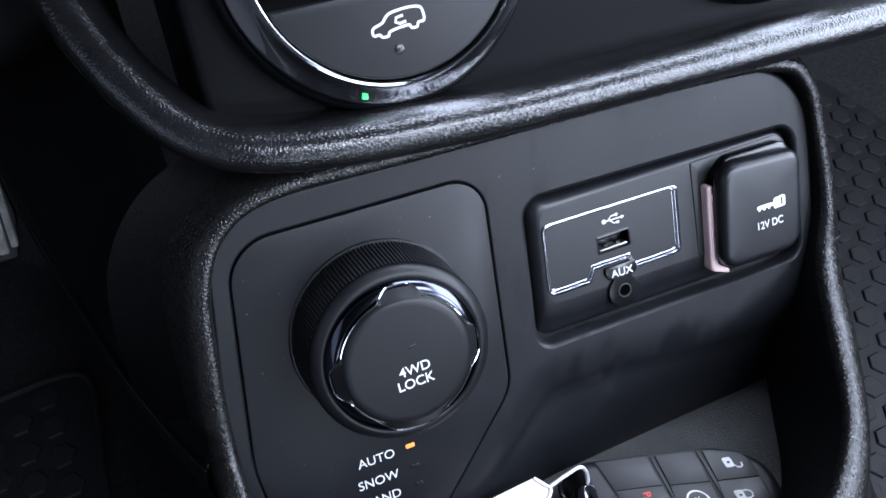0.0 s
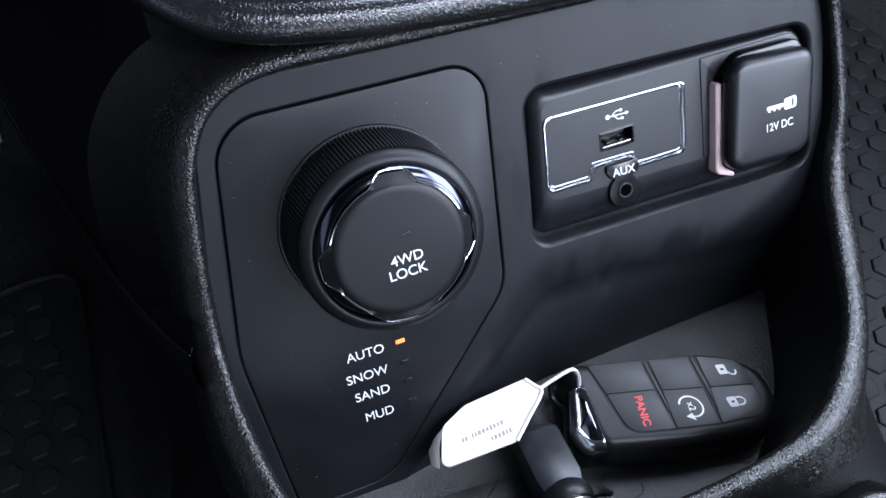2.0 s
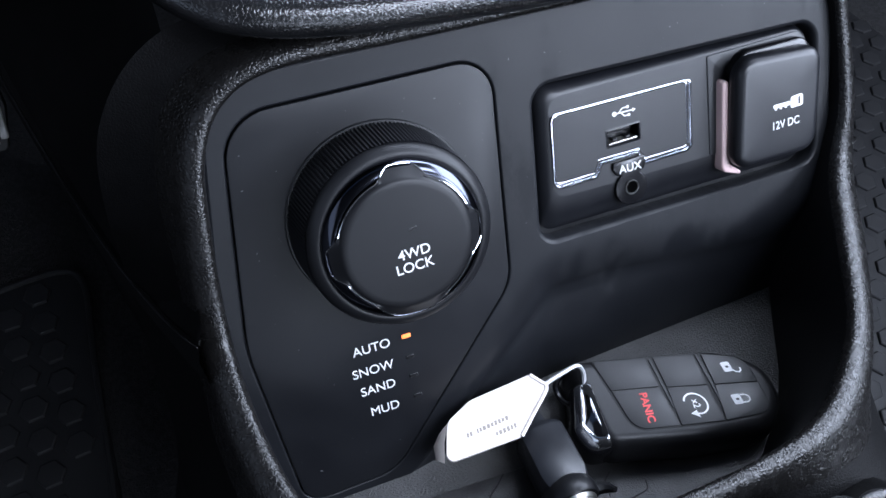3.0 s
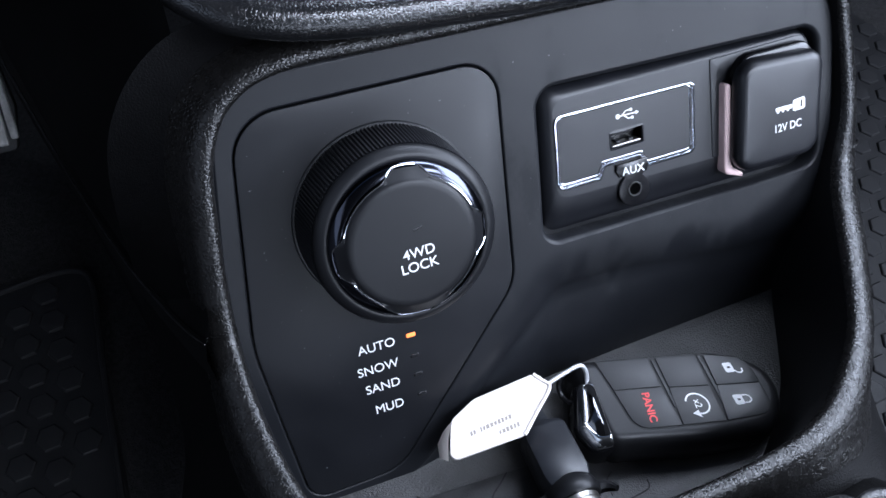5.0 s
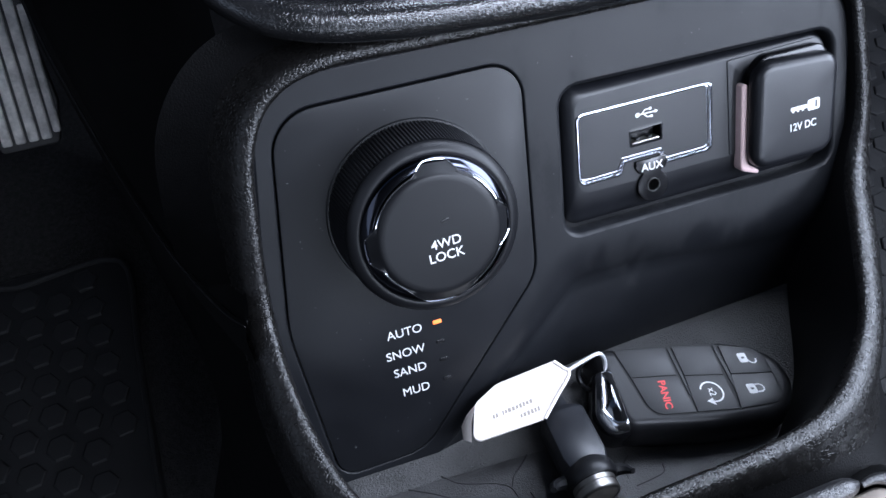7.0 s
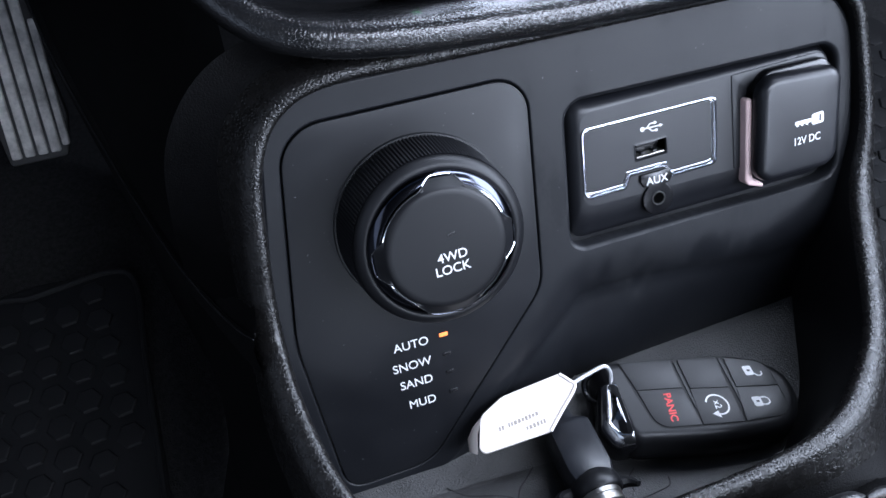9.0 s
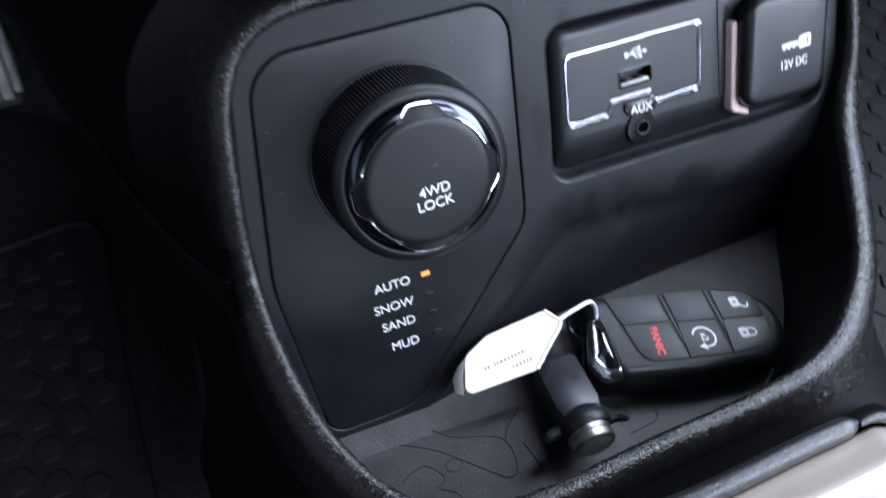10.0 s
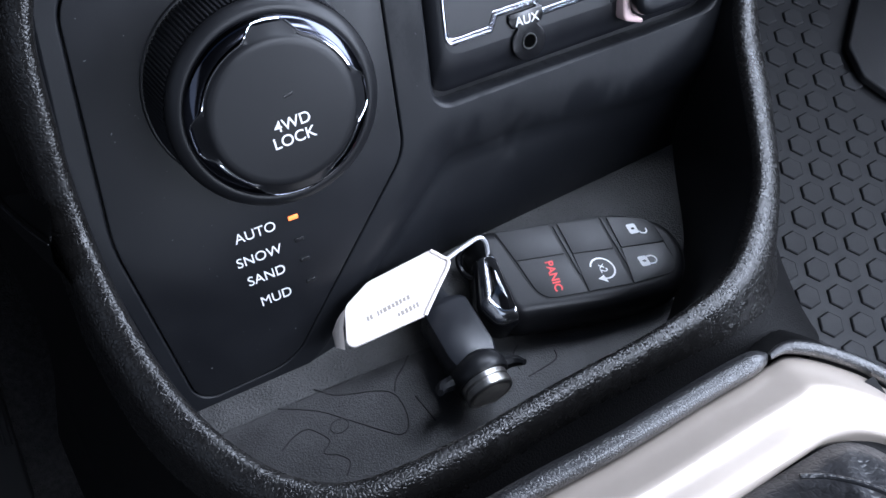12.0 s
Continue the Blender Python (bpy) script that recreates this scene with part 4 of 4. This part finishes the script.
def build_tag():
    tag = thing("key_tag", BASE @ pose(20 * MM, -28 * MM, -22 * MM, 3, -5, 0), "white card key tag leaning on the black lock barrel", "tag")
    out = rpoly([(-20.4, -9.2, 2.5), (6.6, -9.5, 1), (22, 3.2, 1), (18.0, 9.8, 1), (-5, 8.6, 8), (-15.0, 4.2, 5)], 5)
    bm = bmesh.new()
    slab(bm, out, -0.6, 0.6, 0.3)
    part("card", bm, M_PAPER, tag)
    bm = bmesh.new()
    loft(bm, [[(-20.6, -8.6, 0.3), (-18.2, -2.0, 0.4), (-14.8, 3.8, 0.3)], [(-22.0, -6.8, -1.6), (-20.2, -1.0, -1.4), (-16.8, 3.2, -1.6)], [(-22.6, -5.4, -4.6), (-21.6, -0.6, -4.4), (-18.6, 2.6, -4.6)]], closed=False)
    part("folded_end", bm, M_PAPER, tag)
    bm = bmesh.new()
    tube(bm, spline([(7.0, -9.3, 0.5), (14.3, -3.2, 0.6), (21.6, 3.0, 0.6), (20.6, 6.0, 0.6), (18.2, 9.5, 0.6)], 4), 0.7, 8)
    part("hem", bm, M_PAPER, tag)
    rng = random.Random(3)
    for row, (y, n, start) in enumerate(((-2.6, 12, -10.4), (-5.6, 6, -1.0))):
        x = start
        for k in range(n):
            w, tall = rng.uniform(0.6, 1.15), rng.uniform(1.2, 1.7)
            yy = y + k * 0.08
            if row or k != 2:
                bm = bmesh.new()
                slab(bm, [(x, yy - tall / 2), (x + w, yy - tall / 2), (x + w + 0.2, yy + tall / 2), (x + 0.2, yy + tall / 2)], 0.5, 0.64, 0.03)
                part("print_bar", bm, M_INK, tag)
            x += w + 0.42
    # bright wire from the tag to the key
    wire = bmesh.new()
    tube(wire, spline([(38, -24.2, -20.6), (43, -23.0, -19.8), (49, -21.7, -19.4), (55.4, -20.6, -20), (57.6, -22.4, -22.5), (57.4, -25.4, -26)], 6), 0.8, 8)
    solid("key_wire", BASE, wire, M_WIRE, "bright bent wire joining the tag and the key", "wire")


def build_plug():
    """A black plastic lock barrel that lies on the tray mat."""
    low, high = Vector((35.9, -32.5, -33.4)), Vector((35.6, -67.4, -27.4))
    q = (high - low).to_track_quat("Z", "Y").to_matrix().to_4x4()
    m = BASE @ Matrix.Translation(low * MM) @ q
    length = (high - low).length
    plug = thing("lock_barrel", m, "black plastic lock barrel with bare steel end face", "lock barrel")
    bm = bmesh.new()
    sq = lambda a, b, r: rpoly([(-a, -b, r), (a, -b, r), (a, b, r), (-a, b, r)], 2)
    loft(bm, [lift(sq(2.6, 2.6, 2.2), -9), lift(sq(3.6, 3.6, 3), -7), lift(sq(4.4, 4.4, 3.6), -3), lift(sq(4.8, 4.8, 3.8), 0), lift(sq(7.4, 6.4, 2.4), 2.4), lift(sq(8.6, 7.2, 3.4), 4.2), lift(sq(8.7, 7.3, 3.4), length - 14), lift(sq(8.2, 7.2, 4.5), length - 11), lift(sq(7.6, 7.0, 4.5), length - 9)], True, True)
    part("body", bm, M_BARREL, plug)
    bm = bmesh.new()
    slab(bm, rpoly([(-2.4, 5.2, 0.5), (4.6, 5.2, 0.5), (4.6, length - 13, 0.5), (-2.4, length - 13, 0.5)], 2), 6.6, 8.5, 0.3)
    bmesh.ops.transform(bm, matrix=pose(0, 0, 0, 90, 0, 0), verts=bm.verts)
    part("key_rib", bm, M_BARREL, plug)
    bm = bmesh.new()
    lathe(bm, [(7.4, length - 12), (8.9, length - 10.5), (9.6, length - 8.6), (9.6, length - 5.4), (9.0, length - 4.4), (8.0, length - 4.2)], n=40)
    flange = part("flange", bm, M_CAP, plug)
    for s, tip in ((-1, 3.0), (1, -3.0)):
        bm = bmesh.new()
        tube(bm, [(s * 6, -1.0 + tip * 0.3, length - 8.0), (s * 9.5, -1.0 + tip * 0.5, length - 8.0), (s * 12.5, -0.4 + tip * 0.7, length - 7.6), (s * 14.6, 0.8 + tip * 0.9, length - 6.4), (s * 15.6, 2.4 + tip, length - 4.6)], [2.8, 2.5, 2.2, 1.8, 1.1], 8)
        part("ear", bm, M_CAP, flange)
    bm = bmesh.new()
    lathe(bm, [(8.0, length - 5.2), (8.0, length - 2.6), (7.7, length - 2.3), (7.7, length - 1.8), (8.0, length - 1.5), (8.0, length + 0.4), (7.6, length + 0.9), (7.0, length + 1.0), (6.8, length + 0.7)], n=48)
    part("end_ring", bm, M_STEEL, plug, "bare steel end ring")
    bm = bmesh.new()
    lathe(bm, [(6.9, length + 0.5), (6.6, length + 0.85), (6.2, length + 0.95)], n=40)
    part("end_face", bm, M_DULL_STEEL, plug, "dull steel end face")


build_key()
build_tag()
build_plug()


# ---- gear selector surround ----
def build_gear():
    gear = thing("gear_surround", BASE, "satin silver gear selector surround behind the tray", "gear surround")
    outer = [(-20, -106, 20), (17, -104.5, 22), (44, -104.5, 24), (73, -103, 25), (92, -102.5, 25.5), (101, -102.5, 25), (113, -110, 23), (125, -122, 20), (140, -145, 14), (150, -190, 10)]
    inner = [(-20, -128, 31), (20, -128, 31), (45, -128, 31), (68, -127, 31), (85, -126, 31), (93, -126, 30), (103, -129, 29), (112, -136, 27), (120, -152, 25), (126, -190, 24)]
    o, i = spline(outer, 6), spline(inner, 6)
    rows = []
    for a, b in zip(o, i):
        a, b = Vector(a), Vector(b)
        row = [a + Vector((0, 0, -9)), a + Vector((0, 0, -4))]
        # a front slope, a soft edge, then the broad crowned top
        for t, z in ((0.05, -2.4), (0.2, 0.2), (0.32, 2.4), (0.39, 3.7), (0.44, 4.5), (0.52, 5.1), (0.64, 5.5), (0.78, 5.6), (0.9, 5.1), (0.97, 4.2), (1.0, 3.0)):
            row.append(Vector((a.x + (b.x - a.x) * t, a.y + (b.y - a.y) * t, a.z + z)))
        row.append(b + Vector((0, -1, -9)))
        rows.append([tuple(v) for v in row])
    bm = bmesh.new()
    loft(bm, rows, closed=False)
    part("bezel", bm, M_SILVER, gear, "satin silver bezel", 60)
    # grained lip in front of the bezel
    bm = bmesh.new()
    sides = []
    for k in range(len(o)):
        t = (Vector(o[min(k + 1, len(o) - 1)]) - Vector(o[max(k - 1, 0)])).normalized()
        sides.append(Vector((-t.y, t.x, 0)).normalized())
    run = [Vector(p) + q * 2.6 + Vector((0, 0, -1.6)) for p, q in zip(o, sides)]
    left = [p for p in run if p.x < 95]
    tube(bm, left, [3.4 - 2.6 * (max(0, k - len(left) + 4) / 3) ** 2 for k in range(len(left))], 14)
    part("lip", bm, M_LIP, gear, "shiny grained black lip")
    bm = bmesh.new()
    right = [p - q * 0.9 + Vector((0, 0, 0.5)) for p, q in zip(run, sides) if p.x > 93]
    tube(bm, right, [0.9 + 1.2 * min(1, k / 6) for k in range(len(right))], 14)
    part("lip", bm, M_LIP, gear, "shiny grained black lip")
    # the wall under the lip, down into the groove behind the tray's rim
    bm = bmesh.new()
    rows = []
    for p, q in zip(o, sides):
        p = Vector(p)
        g, f = min(1.0, abs(p.x - 98) / 9), max(0.0, min(1.0, (p.x - 97) / 13))     # snug at the corner, flaring on the passenger side
        rows.append([tuple(p + q * w + Vector((0, 0, z))) for w, z in ((0.3 + 2.4 * g, -0.5 - 2.1 * g - 2.5 * f), (1.4 + 3.4 * g + 3 * f, -5 - 5 * g), (4 + 20 * f, -36), (4 + 42 * f, -36 - 90 * f))])
    loft(bm, rows, closed=False)
    part("apron", bm, M_FLANK, gear)
    # leather boot
    bm = bmesh.new()
    rows = []
    for k, (s, z) in enumerate(((1.0, 26), (0.93, 31), (0.82, 34.5), (0.66, 42), (0.45, 58), (0.3, 80))):
        out = rpoly([(-10, -128, 20), (100, -127, 18), (125, -165, 20), (125, -240, 30), (-10, -240, 30)], 8)
        cx, cy = 55, -185
        rows.append([(cx + (x - cx) * s, cy + (y - cy) * s, z + 1.2 * math.sin(i * 1.3) * (k > 1)) for i, (x, y) in enumerate(out)])
    loft(bm, rows, cap_last=True)
    boot = part("boot", bm, M_BOOT, gear, "black leather boot", 70)
    bm = bmesh.new()
    tube(bm, spline([(76, -129.5, 34.2), (82, -133, 36.2), (88, -140, 40.5), (91, -149, 46), (92, -160, 56)], 6), 0.7, 8)
    part("seam", bm, M_BOOT, boot)
    bm = bmesh.new()
    box(bm, -30, -300, -60, 120, -118, 22)
    part("plinth", bm, M_SIDE, gear)


build_gear()


# ---- dashboard over the console ----
def build_dash():
    dash = thing("dashboard", FACE, "black grained lower dashboard with padded roll", "dashboard")
    bm = bmesh.new()
    path = spline([(-76, 215, -50), (-67, 176, -28), (-61, 153, -15), (-52, 134, -3), (-40, 119.5, 6), (-24, 112.6, 10.5), (0, 108.8, 12), (28, 106.8, 12), (56, 105.4, 12), (113, 105, 12), (167, 104.7, 12), (300, 104, 12), (480, 102, 12)], 7)
    face = Vector((0, -math.sin(radians(2)), math.cos(radians(2))))
    nose = spline([(-6.4, -14), (-7.0, -7), (-7.2, -1.5), (-7.0, 3.4), (-6.2, 6.5), (-4.8, 8.2), (-3.0, 8.9), (-0.9, 9.0), (1.3, 8.5), (3.5, 7.0), (5.3, 4.4), (6.6, 1.0), (7.2, -5), (7.4, -14)], 4)
    rows = []
    for k, p in enumerate(path):
        p = Vector(p)
        t = (Vector(path[min(k + 1, len(path) - 1)]) - Vector(path[max(k - 1, 0)])).normalized()
        n = (face - t * face.dot(t)).normalized()
        up = n.cross(t)
        grow = 1.0 + 0.3 * max(0.0, 1 - k / 30) ** 1.5
        rows.append([p + up * (a * grow) + n * (b * grow) for a, b in nose])
    loft(bm, rows, True, True)
    part("roll", bm, M_DASH, dash, "padded roll with grained skin", 80)
    bm = bmesh.new()
    slab(bm, rpoly([(-36, 106, 20), (480, 106, 2), (480, 420, 2), (-36, 420, 12)], 6), -12, 2.0, 3)
    part("climate_panel", bm, M_PANEL, dash, "satin black climate panel")
    bm = bmesh.new()
    box(bm, -34, 106, -200, 480, 460, -11)
    part("carcass", bm, M_PANEL, dash)
    bm = bmesh.new()
    slab(bm, rpoly([(-700, 175, 10), (-60, 140, 40), (-60, 420, 2), (-700, 420, 2)], 6), -190, -90, 12)
    part("knee_panel", bm, M_SIDE, dash)
    # added out of view: a slab that keeps windscreen light off the roll
    bm = bmesh.new()
    slab(bm, rpoly([(72, 300, 10), (760, 300, 10), (760, 440, 10), (72, 440, 10)], 5), -60, 54, 12)
    part("unseen_shelf_blocker", bm, M_SIDE, dash)
    # its driver-side half, also unseen and added to hold off light, reaching further out
    bm = bmesh.new()
    slab(bm, rpoly([(-700, 296, 10), (70, 296, 30), (70, 440, 10), (-700, 440, 10)], 5), -60, 132, 12)
    part("unseen_hood_blocker", bm, M_SIDE, dash)
    return dash


build_dash()


def build_climate(u, v, lit):
    kn = thing("climate_knob", FACE @ pose(u * MM, v * MM, 0), "black climate knob with chrome ring", "knob", "climate knobs")
    bm = bmesh.new()
    lathe(bm, [(47.2, 0), (47.2, 6), (46.6, 9), (45.8, 10.6), (45.0, 11.2), (44.4, 10.4)], n=96, cap_last=False)
    part("collar", bm, M_GLOSS, kn)
    bm = bmesh.new()
    lathe(bm, [(44.6, 9), (44.6, 12.4), (44.3, 13.2), (43.7, 13.7), (42.4, 14.8), (40.9, 16.4), (39.7, 18.1), (39.2, 19.0), (38.7, 19.6), (38.1, 19.7), (37.7, 19.3), (37.5, 17)], n=96, cap_first=False, cap_last=False)
    part("ring", bm, M_CHROME, kn, "chrome ring")
    low = [(37.2 * math.cos(radians(a)), 37.2 * math.sin(radians(a))) for a in range(-160, -19, 5)]
    bm = bmesh.new()
    slab(bm, low, 8, 19.0, 0.8)
    face = part("lower_button", bm, M_CAP, kn)
    high = [(37.2 * math.cos(radians(a)), 37.2 * math.sin(radians(a))) for a in range(-17, 198, 5)]
    bm = bmesh.new()
    slab(bm, high, 8, 15.5, 0.8)
    part("upper_display", bm, M_GLOSS, kn)
    if lit:
        bm = bmesh.new()
        slab(bm, rpoly([(-14.5, -40.5, 0.2), (-12.9, -40.9, 0.2), (-12.7, -39.9, 0.2), (-14.3, -39.5, 0.2)], 2), 12.0, 15.7, 0.1)
        part("pilot_light", bm, M_GREEN, kn, "lit green pilot light")
        bm = bmesh.new()
        car = [(-8.5, -25.0), (-8.3, -22.6), (-5.6, -21.4), (-3.2, -18.8), (1.8, -18.0), (5.6, -18.6), (6.4, -21.0), (6.2, -23.4), (4.6, -23.6), (4.0, -25.0), (2.4, -25.0), (1.6, -23.8), (-3.6, -24.6), (-4.4, -26.0), (-6.2, -26.0), (-6.8, -25.0), (-8.5, -25.0)]
        car = [(x, -22 + (y + 22) * 0.78) for x, y in car]
        strokes(bm, [[tuple(p) for p in spline(car[:-1], 4, closed=True)] + [car[0]], [(0.6, -20.6), (-1.4, -20.9), (-1.8, -22.0), (-0.6, -22.6), (1.2, -22.3)]], 19.08, 0.72)
        part("car_sign", bm, M_PRINT, face)
        bm = bmesh.new()
        lathe(bm, [(1.4, 18.8), (1.4, 19.15), (1.0, 19.3)], -2.2, -29.2, 20)
        part("sensor_dot", bm, M_UNLIT, face)


build_climate(19.5, 159.5, True)
build_climate(148, 163.5, False)


# ---- footwells ----
def hexagon(x, y, r):
    return [(x + r * math.cos(math.pi / 3 * k + 0.1), y + r * math.sin(math.pi / 3 * k + 0.1)) for k in range(6)]


def build_mat(name, outline, z, inside, label, tilt=0.0, count=300):
    m = thing(name, BASE @ pose(0, 0, z * MM, tilt, 0, 0), label, "floor mat", "floor mats")
    bm = bmesh.new()
    slab(bm, outline, -6, 0, 1.5)
    part("base", bm, M_MAT, m)
    bm = bmesh.new()
    loft(bm, [lift(hexagon(0, 0, 9.4), -0.5), lift(hexagon(0, 0, 8.9), 1.3), lift(hexagon(0, 0, 8.0), 1.9)], cap_last=True)
    me = finish("hexagon", bm, M_MAT, 25)
    a, b, places = (20.6, -9.4), (18.5, 13.2), []
    for i in range(-50, 50):
        for j in range(-50, 50):
            x, y = 350 + a[0] * i + b[0] * j, -46.3 + a[1] * i + b[1] * j
            if inside(x, y):
                places.append((x, y))
    for x, y in places[:count]:
        ob = new("hexagon", me)
        ob.parent = m
        ob.matrix_basis = pose(x * MM, y * MM, 0)
    return m


build_mat("passenger_mat", rpoly([(150, -330, 30), (620, -330, 30), (620, 20, 30), (537, 310, 10), (500, 345, 20), (150, 345, 30)]), -260,
          lambda x, y: 292 < x < 548 - max(0, y - 240) * 0.2 and -125 < y < 300 and not (x > 478 and y < 100 + (x - 486) * 0.9 and y > 40 - (x - 490) * 0.55), "black rubber passenger floor mat with raised hexagons")
build_mat("driver_mat", rpoly([(-560, -200, 20), (-146, -200, 20), (-140, 246, 14), (-208, 252, 20), (-232, 250, 10), (-560, 250, 20)]), -260,
          lambda x, y: -330 < x < -158 and 20 < y < 238, "black rubber driver floor mat with raised hexagons")

bm = bmesh.new()
slab(bm, rpoly([(490, 41, 10), (640, -40, 5), (700, 215, 5), (533, 133, 10), (488, 94, 12), (480, 66, 10)], 6), 0, 6, 2)
solid("mat_flap", BASE @ pose(0, 0, -256 * MM), bm, M_MAT, "plain black rubber flap lying on the passenger mat", "flap")


def build_pedal():
    ped = thing("accelerator_pedal", BASE @ pose(-150 * MM, 292 * MM, -184 * MM, 50, 0, -3), "worn grey ribbed accelerator pedal", "pedal")
    out = rpoly([(-41.5, 0, 3), (-5.0, 1.4, 3), (0.9, 28, 5), (-2.8, 66, 20), (-6, 135, 5), (-40, 135, 5), (-45, 34, 4)], 5)
    bm = bmesh.new()
    slab(bm, out, -6, 0, 1)
    part("pad", bm, M_RUBBER_SMOOTH, ped)
    for k, (x, low, top) in enumerate(((-36.4, 4.5, 128), (-28.0, 4.8, 128), (-19.8, 5.0, 128), (-11.6, 5.2, 128), (-4.4, 8.5, 90))):
        bm = bmesh.new()
        w = 3.1 if k < 4 else 2.4
        slab(bm, rpoly([(x - w, low, 1.3), (x + w, low, 1.3), (x + w, top, 1.3), (x - w, top, 1.3)], 3), -1, 2.4, 1.2)
        part("rib", bm, M_PEDAL, ped)
    bm = bmesh.new()
    tube(bm, [(-22, 90, -5), (-22, 150, -20), (-18, 230, -12), (-18, 440, -240)], 7, 10)
    part("arm", bm, M_SIDE, ped)


build_pedal()

bm = bmesh.new()
tube(bm, spline([(-300, 249, 0.6), (-232, 246, 0.8), (-213, 242.5, 0.8), (-192, 244.5, 0.8), (-168, 247.5, 0.8), (-152, 247, 0.8), (-142, 240, 0.8), (-139, 222, 0.8), (-142, 170, 0.8), (-146, 60, 0.6)], 6), 2.2, 8)
part("border_ridge", bm, M_MAT, bpy.data.objects["driver_mat"])


# ---- dust on the console face ----
def build_dust():
    rng = random.Random(7)
    bm = bmesh.new()
    for k in range(150):
        u, v = rng.uniform(-46, 36), rng.uniform(-44, 80)
        if k % 3 == 0:
            u, v = rng.uniform(40, 160), rng.uniform(14, 90)
            if 50 < u < 161 and 19 < v < 73:
                continue
        elif (u + 1.4) ** 2 + (v - 44.3) ** 2 < 31 ** 2 or v < -40 + max(0, u + 10) * 1.1 or (u > -24 and -30 < v < 6):
            continue
        r = rng.choice((0.06, 0.08, 0.1, 0.16))
        a = rng.uniform(0, math.pi)
        ln = r * rng.choice((1, 1, 1, 2.5))
        c, d = math.cos(a), math.sin(a)
        pts = [(u + c * ln, v + d * ln), (u - d * r, v + c * r), (u - c * ln, v - d * ln), (u + d * r, v - c * r)]
        loft(bm, [lift(pts, 0.2), lift(pts, 0.34)], True, True)
    solid("dust_specks", FACE, bm, M_DUST, "pale dust specks on the black console face", "dust", kind="stuff")


build_dust()
